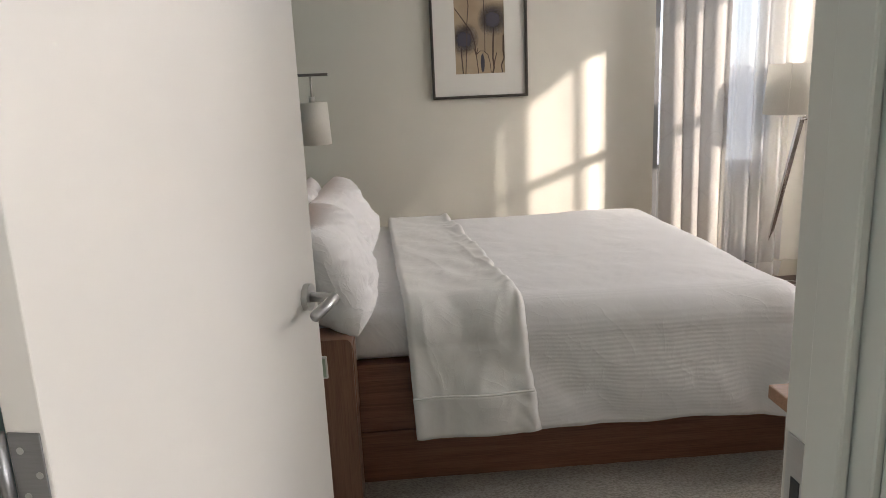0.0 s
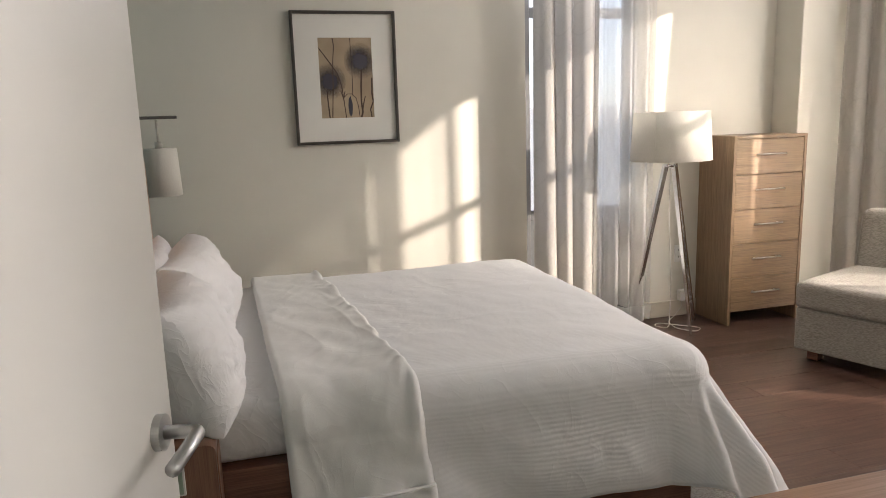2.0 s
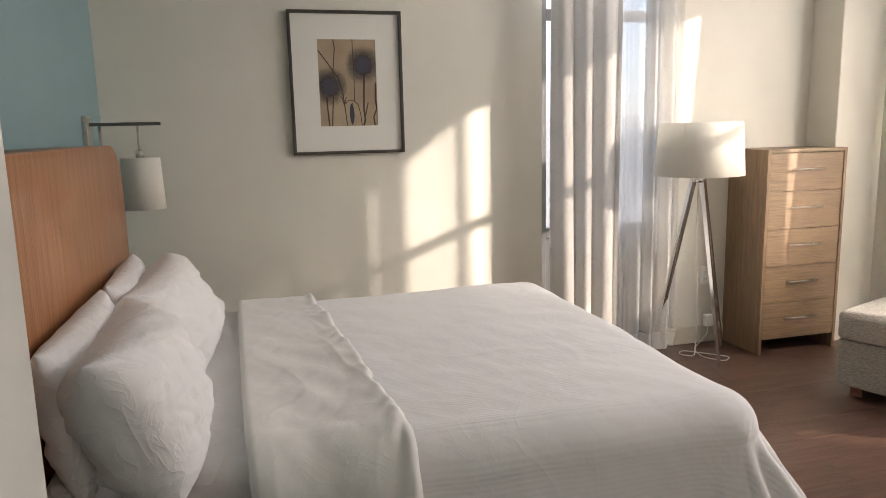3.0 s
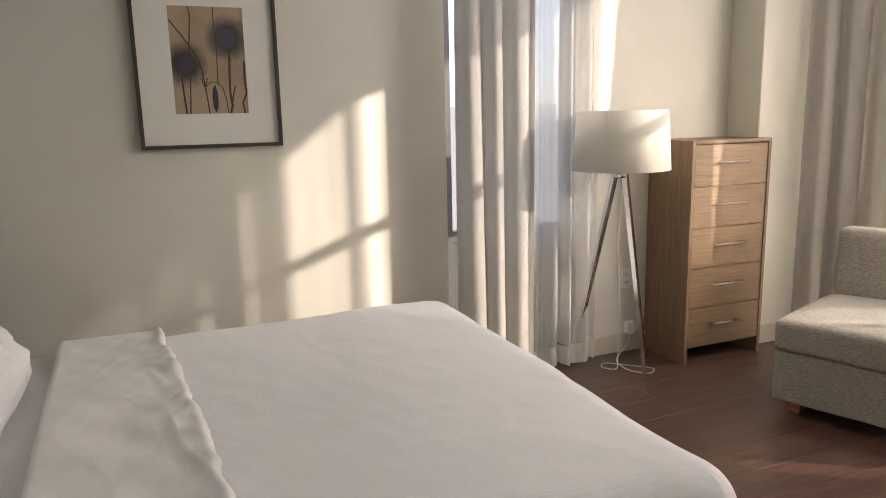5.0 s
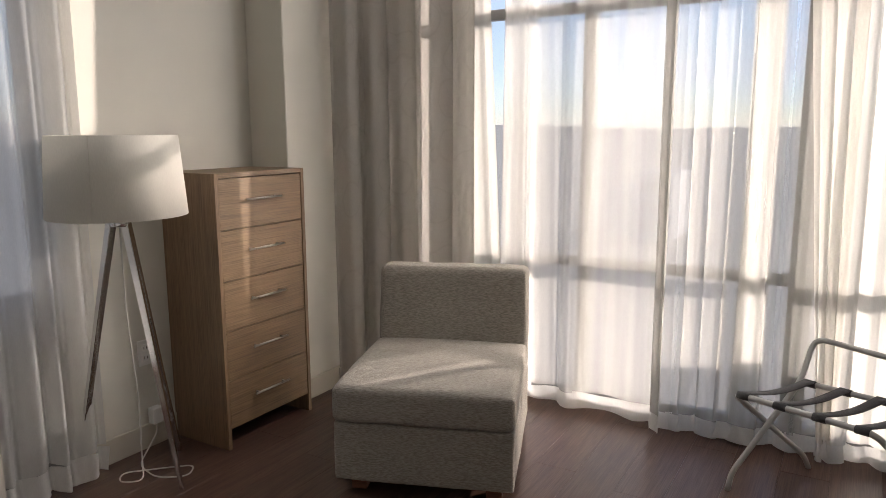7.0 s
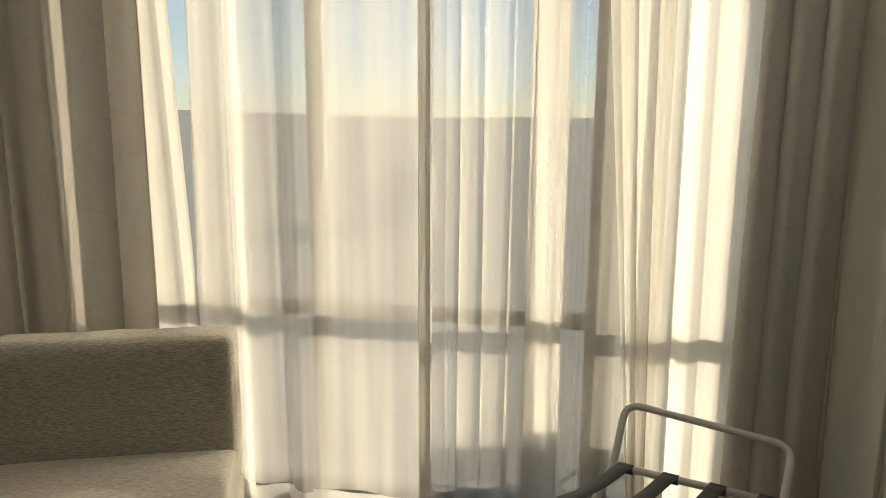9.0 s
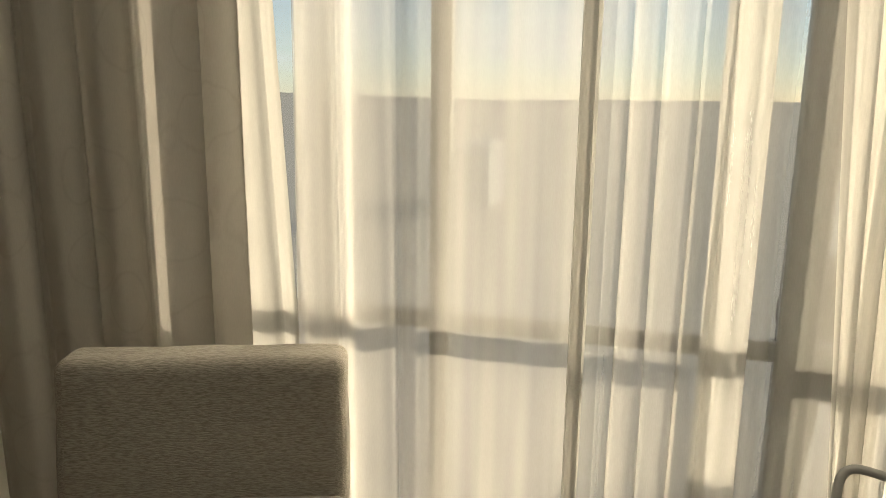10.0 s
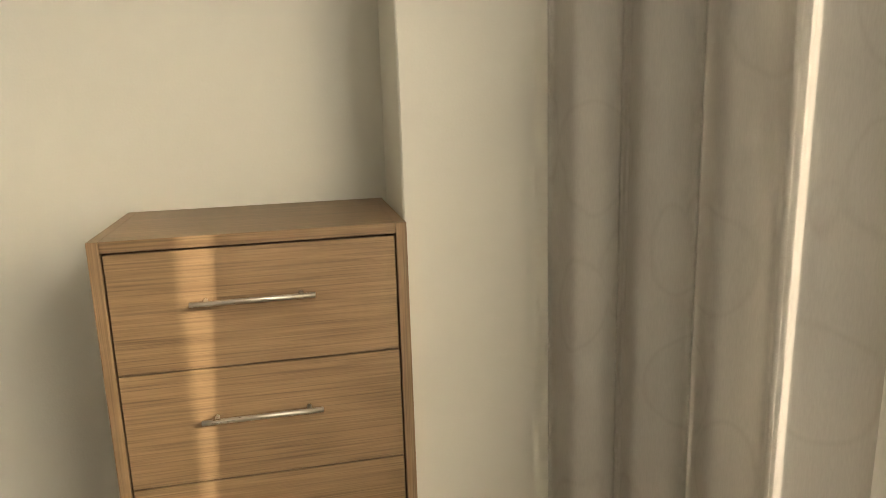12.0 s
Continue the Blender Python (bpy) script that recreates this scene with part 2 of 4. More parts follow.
M_DRAPE = drape_cloth()
M_SHEER = cloth_through("white_sheer", (0.66, 0.645, 0.61), 0.44, 0.58, 0.3, 14)
M_SHEER_NORTH = cloth_through("white_sheer_lined", (0.86, 0.85, 0.83), 0.26, 0.55, 0.3, 12)
M_SHEER_OPEN = cloth_through("white_sheer_single", (0.66, 0.645, 0.61), 0.54, 0.58, 0.25, 16)
M_SHEER_LAST = cloth_through("white_sheer_lapped", (0.80, 0.78, 0.74), 0.07, 0.64, 0.2, 12)
M_SHEER_DENSE = cloth_through("white_sheer_double", (0.54, 0.53, 0.50), 0.012, 0.55, 0.5, 9)
M_SUN_SCREEN = cloth_through("white_sun_screen", (0.8, 0.79, 0.77), 0.0, 0.5)
M_HEM = cloth_through("white_sheer_hem", (0.82, 0.81, 0.79), 0.03, 0.45)
M_SHADE = cloth_through("linen_shade", (0.84, 0.81, 0.74), 0.0, 0.3)
M_CHAIR = fabric("oatmeal_weave", (0.41, 0.372, 0.32), (60, 340, 340), 0.95, 1.0, (0.20, 0.178, 0.15), 5)
M_NICKEL = brushed("brushed_nickel", (0.62, 0.58, 0.53))
M_STEEL = brushed("brushed_steel", (0.5, 0.5, 0.49), 0.38)
M_BRONZE = brushed("dark_pewter_metal", (0.20, 0.185, 0.17), 0.4)
M_HINGE = brushed("dull_hinge_steel", (0.27, 0.27, 0.275), 0.45)
M_CHROME = brushed("polished_chrome", (0.75, 0.74, 0.72), 0.14)
M_PEWTER = paint("silver_tube_paint", (0.52, 0.51, 0.49), 0.35)
M_STRAP = fabric("charcoal_webbing", (0.075, 0.072, 0.075), (400, 400, 400), 0.8, 0.5, (0.045, 0.043, 0.045))
M_FRAME = paint("dark_bronze_frame", (0.055, 0.046, 0.036), 0.35)
M_ALU = paint("window_aluminium", (0.24, 0.24, 0.245), 0.4)
M_LOWPANEL = paint("grey_low_panel", (0.20, 0.205, 0.215), 0.5)
M_MAT = paint("mat_board", (0.74, 0.72, 0.67), 0.85)
M_PLASTIC = paint("white_plastic", (0.8, 0.79, 0.76), 0.35, 200, 0.02)
M_DARKSLOT = paint("dark_slot", (0.03, 0.03, 0.03), 0.7)
M_GREEN = paint("pale_green_card", (0.42, 0.52, 0.40), 0.6)
M_CORD = paint("clear_cord", (0.6, 0.58, 0.54), 0.3)
M_CONC = paint("balcony_concrete", (0.5, 0.48, 0.45), 0.9, 60, 0.4)
M_HILL = paint("hill_scrub", (0.13, 0.125, 0.10), 1.0, 0.05, 0.0)
M_LAND = paint("valley_ground", (0.40, 0.38, 0.34), 1.0, 0.02, 0.0)
M_BLDG = paint("far_building_white", (0.62, 0.61, 0.60), 0.8)
M_INK = paint("plum_ink", (0.05, 0.045, 0.06), 0.8)
M_STEM = paint("brown_ink", (0.085, 0.055, 0.04), 0.8)

M_GLASS = bpy.data.materials.new("window_glass")
M_GLASS.use_nodes = True
_g = M_GLASS.node_tree
_p = _g.nodes["Principled BSDF"]
_p.inputs["Transmission Weight"].default_value = 1.0
_p.inputs["Roughness"].default_value = 0.0
_p.inputs["IOR"].default_value = 1.45


def art_material():
    m, nt, b = material("art_print", (0.4, 0.3, 0.2), 0.8)
    v = coords(nt, (1, 1, 1))
    n = noise_tex(nt, v, 4.0, 3)
    nt.links.new(ramp(nt, n, [(0.3, (0.31, 0.235, 0.155)), (0.7, (0.44, 0.345, 0.235))]), b.inputs["Base Color"])
    return m


M_ART = art_material()


def fuzzy_ink():
    m = bpy.data.materials.new("blurred_ink")
    m.use_nodes = True
    nt = m.node_tree
    b = nt.nodes["Principled BSDF"]
    b.inputs["Base Color"].default_value = (0.075, 0.068, 0.085, 1)
    b.inputs["Roughness"].default_value = 0.9
    v = coords(nt, (1, 1, 1))
    ln = nt.nodes.new("ShaderNodeVectorMath")
    ln.operation = "LENGTH"
    nt.links.new(v, ln.inputs[0])
    n = noise_tex(nt, v, 70, 4)
    ad = nt.nodes.new("ShaderNodeMath")
    ad.operation = "MULTIPLY_ADD"
    ad.inputs[1].default_value = 0.045
    nt.links.new(n, ad.inputs[0])
    nt.links.new(ln.outputs["Value"], ad.inputs[2])
    nt.links.new(ramp(nt, ad.outputs[0], [(0.058, (0.88,) * 3), (0.125, (0.0,) * 3)]), b.inputs["Alpha"])
    return m


M_FUZZ = fuzzy_ink()


# ---- mesh tools ----
def thing(name, m=None, label="", category="", group="", kind=""):
    ob = new(name)
    ob.empty_display_size = 0.1
    if m is not None:
        ob.matrix_world = m
    return tagged(ob, label, category, group, kind)


def part(name, bm, mat, parent=None, label="", smooth=False):
    me = bpy.data.meshes.new(name)
    bmesh.ops.recalc_face_normals(bm, faces=bm.faces)
    bm.to_mesh(me)
    bm.free()
    me.materials.append(mat)
    if smooth:
        me.polygons.foreach_set("use_smooth", [True] * len(me.polygons))
        me.update()
    ob = new(name, me)
    if parent is not None:
        ob.parent = parent
    return tagged(ob, label)


def structure(name, bm, mat, label, smooth=False):
    return tagged(part(name, bm, mat, None, label, smooth), category=name.split("_")[0], kind="structure")


def box(x0, y0, z0, x1, y1, z1, bev=0.0, seg=2, bm=None):
    bm = bm or bmesh.new()
    r = bmesh.ops.create_cube(bm, size=1)
    vs = r["verts"]
    for v in vs:
        v.co = Vector(((x0 + x1) / 2 + v.co.x * (x1 - x0), (y0 + y1) / 2 + v.co.y * (y1 - y0), (z0 + z1) / 2 + v.co.z * (z1 - z0)))
    if bev:
        es = list({e for v in vs for e in v.link_edges})
        bmesh.ops.bevel(bm, geom=es, offset=bev, segments=seg, affect="EDGES", profile=0.5)
    return bm


def tube(pts, r, n=10, bm=None, closed=False):
    """A round tube along points; r may be one radius or one a point."""
    bm = bm or bmesh.new()
    pts = [Vector(p) for p in pts]
    rs = r if isinstance(r, (list, tuple)) else [r] * len(pts)
    rings, up = [], Vector((0.13, 0.31, 0.94))
    for i, p in enumerate(pts):
        a, b = pts[max(i - 1, 0)], pts[min(i + 1, len(pts) - 1)]
        d = (b - a).normalized()
        s = d.cross(up)
        if s.length < 1e-3:
            s = d.cross(Vector((1, 0, 0)))
        s.normalize()
        u = s.cross(d).normalized()
        up = u
        rings.append([bm.verts.new(p + (s * math.cos(k * 2 * math.pi / n) + u * math.sin(k * 2 * math.pi / n)) * rs[i]) for k in range(n)])
    for a, b in zip(rings, rings[1:]):
        for k in range(n):
            bm.faces.new((a[k], a[(k + 1) % n], b[(k + 1) % n], b[k]))
    bm.faces.new(rings[0][::-1])
    bm.faces.new(rings[-1])
    return bm


def bend(pts, r=0.05, n=6):
    """The points of a path with its corners rounded."""
    pts = [Vector(p) for p in pts]
    out = [pts[0]]
    for a, b, c in zip(pts, pts[1:], pts[2:]):
        k = min(r, (a - b).length * 0.45, (c - b).length * 0.45)
        p, q = b + (a - b).normalized() * k, b + (c - b).normalized() * k
        for i in range(n + 1):
            t = i / n
            out.append(p * (1 - t) ** 2 + b * 2 * t * (1 - t) + q * t * t)
    return out + [pts[-1]]


def lathe(profile, n=48, bm=None, x=0.0, y=0.0):
    bm = bm or bmesh.new()
    rings = [[bm.verts.new((x + r * math.cos(k * 2 * math.pi / n), y + r * math.sin(k * 2 * math.pi / n), z)) for k in range(n)] for r, z in profile]
    for a, b in zip(rings, rings[1:]):
        for k in range(n):
            bm.faces.new((a[k], a[(k + 1) % n], b[(k + 1) % n], b[k]))
    return bm


def grid_mesh(fn, nu, nv):
    bm = bmesh.new()
    vs = [[bm.verts.new(fn(i / nu, j / nv)) for j in range(nv + 1)] for i in range(nu + 1)]
    for i in range(nu):
        for j in range(nv):
            bm.faces.new((vs[i][j], vs[i + 1][j], vs[i + 1][j + 1], vs[i][j + 1]))
    return bm


def thicken(ob, t):
    md = ob.modifiers.new("thickness", "SOLIDIFY")
    md.thickness = t
    md.offset = 0
    return ob


def nz(x, y, z=0.0):
    return noise.noise(Vector((x, y, z)))


# ---- shell of the room ----
def wall_with_opening(name, axis, at, thick, a0, a1, openings, mat, label):
    """A wall along x (axis 'x', at y) or y, from a0 to a1, with openings (b0, b1, z0, z1) through it."""
    bm = bmesh.new()

    def piece(p0, p1, z0, z1):
        if p1 - p0 < 1e-4 or z1 - z0 < 1e-4:
            return
        if axis == "x":
            box(p0, min(at, at + thick), z0, p1, max(at, at + thick), z1, bm=bm)
        else:
            box(min(at, at + thick), p0, z0, max(at, at + thick), p1, z1, bm=bm)

    cur = a0
    for b0, b1, z0, z1 in sorted(openings):
        piece(cur, b0, 0, CEIL)
        piece(b0, b1, 0, z0)
        piece(b0, b1, z1, CEIL)
        cur = b1
    piece(cur, a1, 0, CEIL)
    return structure(name, bm, mat, label)


NWIN = (0.80, 1.56, 0.04, 2.62)
EWIN = (1.98, 4.26, 0.04, 2.64)
HWIN = (-1.42, -0.02, 0.7, 2.35)
DOORW = (-1.262, -0.43, 0.0, 2.05)
SDOOR = (2.08, 2.88, 0.0, 2.05)
wall_with_opening("wall_north", "x", WN, 0.2, WW - 0.15, WE + 0.2, [NWIN], M_WALL, "off-white painted bedroom wall with a tall window")
wall_with_opening("wall_east", "y", WE, 0.2, WS2 - 0.15, WN, [EWIN], M_WALL, "off-white painted wall round the wide window")
wall_with_opening("wall_west", "y", WW, -0.15, HALL, WN, [], M_TEAL, "teal painted wall behind the bed's headboard")
wall_with_opening("wall_south", "x", WS, -0.13, WW, 1.45, [DOORW], M_WALL, "off-white painted wall with the entry doorway")
wall_with_opening("wall_south_jog", "y", 1.45, -0.12, WS - 0.13 + 0.13, WS2, [], M_WALL, "off-white painted return wall")
wall_with_opening("wall_south_closet", "x", WS2, -0.15, 1.45, WE, [SDOOR], M_WALL, "off-white painted wall holding the closet door")
wall_with_opening("wall_hall_south", "x", HALL, -0.12, WW - 0.15, 1.57, [], M_WALL, "off-white painted wall closing the hall")
wall_with_opening("wall_hall_east", "y", 1.45, 0.12, HALL, WS - 0.13, [HWIN], M_WALL, "off-white painted hall wall")
structure("ceiling", box(WW - 0.15, HALL - 0.12, CEIL, WE + 0.2, WN + 0.2, CEIL + 0.15), M_CEIL, "white painted flat ceiling")
structure("wall_column", box(2.588, 4.75, 0, WE, WN, CEIL, 0.004, 1), M_WALL, "off-white painted boxed column in the corner")
structure("closet_back", box(1.9, 1.2, 0, 3.2, 1.25, CEIL), M_WALL, "plain closet back wall")


def baseboards():
    def run(x0, y0, x1, y1):
        structure("baseboard", box(x0, y0, 0, x1, y1, 0.11, 0.004, 2), M_BASE, "taupe painted baseboard")
    run(WW, WN - 0.014, NWIN[0] - 0.03, WN)
    run(NWIN[1] + 0.03, WN - 0.014, 2.588, WN)
    run(2.588, 4.736, WE, 4.75)
    run(WW, 1.264, WW + 0.014, WN - 0.014)
    run(DOORW[1] + 0.09, WS, 1.33, WS + 0.014)
    run(1.45, WS2, SDOOR[0] - 0.08, WS2 + 0.014)
    run(SDOOR[1] + 0.08, WS2, WE, WS2 + 0.014)


baseboards()


def window_unit(name, axis, at, b0, b1, z0, z1, bars, mullions, label, opaque_low=False):
    """A fixed window: frame, crossbars, mullions and panes. The frame's room side lies at 'at'."""
    win = thing(name, None, label, "window", kind="structure")

    def slab(n, p0, p1, q0, q1, d0, d1, mat, bev=0.003):
        if axis == "x":
            b = box(p0, at + d0, q0, p1, at + d1, q1, bev, 1)
        else:
            b = box(at + d0, p0, q0, at + d1, p1, q1, bev, 1)
        return part(n, b, mat, win)

    f = 0.05
    slab("window_frame", b0, b0 + f, z0, z1, 0, 0.055, M_ALU)
    slab("window_frame", b1 - f, b1, z0, z1, 0, 0.055, M_ALU)
    slab("window_frame", b0 + f, b1 - f, z1 - f, z1, 0, 0.055, M_ALU)
    slab("window_frame", b0 + f, b1 - f, z0, z0 + f, 0, 0.055, M_ALU)
    mullions = sorted(mullions)
    edges = [b0 + f] + [e for m0, m1 in mullions for e in (m0, m1)] + [b1 - f]
    for m0, m1 in mullions:
        slab("mullion", m0, m1, z0 + f, z1 - f, 0.001, 0.054, M_ALU)
    zs = [z0 + f] + [e for c0, c1 in bars for e in (c0, c1)] + [z1 - f]
    for p0, p1 in zip(edges[::2], edges[1::2]):
        for c0, c1 in bars:
            slab("crossbar", p0, p1, c0, c1, 0.004, 0.051, M_ALU)
        for q0, q1 in zip(zs[::2], zs[1::2]):
            # opaque grey panel put in place of the lowest pane, which looks dark
            if opaque_low and q0 == zs[0]:
                slab("low_panel", p0 - 0.004, p1 + 0.004, q0 - 0.004, q1 + 0.004, 0.02, 0.036, M_LOWPANEL)
                continue
            g = slab("pane", p0 - 0.005, p1 + 0.005, q0 - 0.005, q1 + 0.005, 0.026, 0.032, M_GLASS, 0)
            g.visible_shadow = False
    return win


window_unit("window_north", "x", WN + 0.05, *NWIN, [(0.72, 0.78), (1.96, 2.02)], [], "tall aluminium window behind drapes, low crossbar", True)
window_unit("window_east", "y", WE + 0.006, *EWIN, [(0.715, 0.77), (1.93, 1.98)], [(3.465, 3.525), (2.485, 2.58)], "wide aluminium window wall behind sheer curtains")


# unseen hall window, assumed from the light that falls on the entry door
window_unit("window_hall", "y", 1.5, *HWIN, [], [], "plain aluminium window behind the hall")


# ---- floor ----
def make_floor():
    fl = structure("floor", box(WW, HALL, -0.12, WE + 0.2, WN + 0.2, -0.006), M_GAP, "dark brown wood plank floor")
    rng = random.Random(4)
    w, l = 0.18, 1.22
    me = {}
    y, row = WS - 0.15, 0
    while y < WN:
        x = WW - (row * 0.47 % 1.0) * l
        while x < WE:
            a, b = max(x, WW), min(x + l, WE)
            c = min(y + w, WN)
            if b - a > 0.02:
                key = (round(b - a, 3), round(c - y, 3))
                if key not in me:
                    bm = box(0.0004, 0.0004, -0.012, b - a - 0.0004, c - y - 0.0004, 0.0, 0.0005, 1)
                    m = bpy.data.meshes.new("plank")
                    bm.to_mesh(m)
                    bm.free()
                    m.materials.append(M_PLANK)
                    me[key] = m
                ob = new("plank", me[key])
                ob.location = (a, y, rng.uniform(-0.0004, 0.0))
                ob.parent = fl
            x += l
        y += w
        row += 1
    structure("floor_hall", box(WW, HALL, -0.006, 1.45, WS - 0.15, 0.0), M_RUG, "grey carpeted hall floor")


def make_rug():
    def fn(u, v):
        x, y = -1.45 + u * 2.27, 1.3 + v * 3.2
        return (x, y, 0.009 + 0.0015 * nz(x * 60, y * 60) + 0.002 * nz(x * 9, y * 9))
    r = part("area_rug", grid_mesh(fn, 110, 150), M_RUG, None, "", True)
    thicken(r, 0.006)
    tagged(r, "grey looped carpet lying under the bed", "rug")


# ---- doors ----
def lever(parent, x, y, z, side, name="door_handle"):
    """A round rose with an angled bar lever; the bar runs towards -x."""
    h = part(name, tube([(x, y, z), (x, y + side * 0.012, z)], 0.027, 32), M_STEEL, parent, "brushed steel lever handle on a round rose", False)
    part("lever_bar", tube(bend([(x, y + side * 0.012, z), (x, y + side * 0.062, z), (x - 0.12, y + side * 0.062, z)], 0.012, 4), 0.0105, 16), M_STEEL, h, "", True)
    return h


def entry_door():
    a, b = Vector((-1.196, 1.25, 0)), Vector((-1.017, 2.018, 0))
    d = (b - a)
    ang = math.degrees(math.atan2(d.y, d.x))
    L = d.length
    dr = thing("door_1", pose(a.x, a.y, 0, 0, 0, ang), "open white painted door with a brushed steel lever", "door", kind="structure")
    part("door_leaf", box(0, 0, 0.012, L, 0.044, 2.03, 0.002, 2), M_DOOR, dr)
    lever(dr, L - 0.065, 0.0, 0.93, -1)
    lever(dr, L - 0.065, 0.044, 0.93, 1)
    for z in (0.22, 0.955, 1.82):
        hg = part("hinge", box(-0.0025, 0.004, z - 0.057, -0.0004, 0.040, z + 0.057, 0.0006, 1), M_HINGE, dr, "dull steel butt hinge with screws")
        part("hinge_barrel", tube([(-0.006, 0.047, z - 0.057), (-0.006, 0.047, z + 0.057)], 0.0065, 12), M_HINGE, hg, "", True)
        for k, (dy, dz) in enumerate(((0.011, -0.038), (0.028, -0.012), (0.011, 0.012), (0.028, 0.038))):
            part("screw", tube([(-0.0035, dy, z + dz), (-0.0024, dy, z + dz)], 0.0038, 12), M_STEEL, hg)
    x0, x1, zt = DOORW[0], DOORW[1], DOORW[3]
    y0, y1 = WS - 0.132, WS + 0.002
    fr = thing("door_frame", None, "white painted entry door frame with steel strike plate", "door frame", kind="structure")
    part("jamb", box(x0 - 0.001, y0, 0, x0 + 0.012, y1, zt, 0.002, 1), M_TRIM, fr)
    part("jamb", box(x1 - 0.012, y0, 0, x1 + 0.001, y1, zt, 0.002, 1), M_TRIM, fr)
    part("jamb", box(x0 + 0.012, y0, zt - 0.012, x1 - 0.012, y1, zt, 0.002, 1), M_TRIM, fr)
    part("door_stop", box(x1 - 0.024, y0 + 0.03, 0, x1 - 0.012, y1 - 0.05, zt - 0.012, 0.003, 2), M_TRIM, fr)
    part("door_stop", box(x0 + 0.012, y0 + 0.03, 0, x0 + 0.024, y1 - 0.05, zt - 0.012, 0.003, 2), M_TRIM, fr)
    for yy, s in ((y0, -1), (y1, 1)):
        ya, yb = sorted((yy, yy + s * 0.016))
        part("casing", box(x1 - 0.006, ya, 0, x1 + 0.07, yb, zt + 0.07, 0.005, 2), M_TRIM, fr)
        part("casing", box(x0 - 0.07, ya, 0, x0 + 0.006, yb, zt + 0.07, 0.005, 2), M_TRIM, fr)
        part("casing", box(x0 + 0.006, ya, zt - 0.006, x1 - 0.006, yb, zt + 0.07, 0.005, 2), M_TRIM, fr)
    sp = part("strike_plate", box(x1 - 0.0145, y1 - 0.046, 0.82, x1 - 0.0119, y1 - 0.006, 0.955, 0.0008, 1), M_STEEL, fr, "brushed steel strike plate")
    part("latch_hole", box(x1 - 0.0152, y1 - 0.034, 0.865, x1 - 0.0146, y1 - 0.018, 0.91), M_DARKSLOT, sp)


def closet_door():
    x0, x1, zt = SDOOR[0], SDOOR[1], SDOOR[3]
    dr = thing("door_2", None, "closed white painted closet door with steel lever", "door", kind="structure")
    part("door_leaf", box(x0 + 0.015, WS2 - 0.046, 0.01, x1 - 0.015, WS2 - 0.002, zt - 0.015, 0.002, 2), M_DOOR, dr)
    h = part("door_handle", tube([(x0 + 0.09, WS2 - 0.002, 0.93), (x0 + 0.09, WS2 + 0.012, 0.93)], 0.027, 32), M_STEEL, dr, "brushed steel lever handle")
    part("lever_bar", tube(bend([(x0 + 0.09, WS2 + 0.012, 0.93), (x0 + 0.09, WS2 + 0.06, 0.93), (x0 + 0.21, WS2 + 0.06, 0.93)], 0.012, 4), 0.0105, 16), M_STEEL, h, "", True)
    for z in (0.2, 0.93, 1.8):
        part("hinge", box(x1 - 0.03, WS2 - 0.001, z - 0.055, x1 + 0.0, WS2 + 0.004, z + 0.055, 0.001, 1), M_STEEL, dr)
    fr = thing("door_frame", None, "white painted closet door frame", "door frame", kind="structure")
    part("casing", box(x1 + 0.002, WS2, 0, x1 + 0.07, WS2 + 0.015, zt + 0.07, 0.004, 2), M_TRIM, fr)
    part("casing", box(x0 - 0.07, WS2, 0, x0 - 0.002, WS2 + 0.015, zt + 0.07, 0.004, 2), M_TRIM, fr)
    part("casing", box(x0 - 0.002, WS2, zt + 0.002, x1 + 0.002, WS2 + 0.015, zt + 0.07, 0.004, 2), M_TRIM, fr)


entry_door()
closet_door()


# ---- bed ----
BX0, BX1, BY0, BY1 = -1.30, 0.49, 2.795, 4.39
BTOP = 0.604


def ridge(x, y, s):
    """Narrow crease lines where a slow noise crosses zero."""
    return max(0.0, 1 - 4.5 * abs(nz(x + 0.4 * nz(y * 1.3, x, s), y, s))) ** 1.5


def drape_over(s, t, rx0, rx1, ry0, ry1, top, R=0.085, flare=0.10):
    """Where a point of a flat cloth comes to lie that is draped over a box."""
    qx, qy = min(max(s, rx0), rx1), min(max(t, ry0), ry1)
    dx, dy = s - qx, t - qy
    r = math.hypot(dx, dy)
    if r < 1e-9:
        return Vector((s, t, top)), Vector((0, 0, 1)), 0.0
    dx, dy = dx / r, dy / r
    q = R * math.pi / 2
    if r < q:
        a = r / R
        out, down = R * math.sin(a), R * (1 - math.cos(a))
        n = Vector((dx * math.sin(a), dy * math.sin(a), math.cos(a)))
        h = 0.0
    else:
        h = r - q
        out, down = R + h * flare, R + h
        n = Vector((dx, dy, flare))
    return Vector((qx + dx * out, qy + dy * out, top - down)), n.normalized(), h


def make_bed():
    bed = thing("bed", None, "made-up bed on a dark walnut platform base", "bed")
    part("lower_base", box(BX0, BY0 + 0.004, 0.0, BX1 - 0.004, BY1, 0.195, 0.003, 2), M_BED, bed)
    part("bed_rail", box(BX0, BY0, 0.2, BX1, BY1, 0.44, 0.004, 2), M_BED, bed)
    part("headboard", headboard(), M_HEAD, bed, "orange cherry headboard with rounded corners", True)
    m = box(BX0 + 0.01, BY0 + 0.015, 0.441, BX1 - 0.02, BY1 - 0.015, BTOP + 0.004, 0.05, 5)
    part("mattress", m, M_LINEN, bed, "mattress in a white fitted sheet", True)


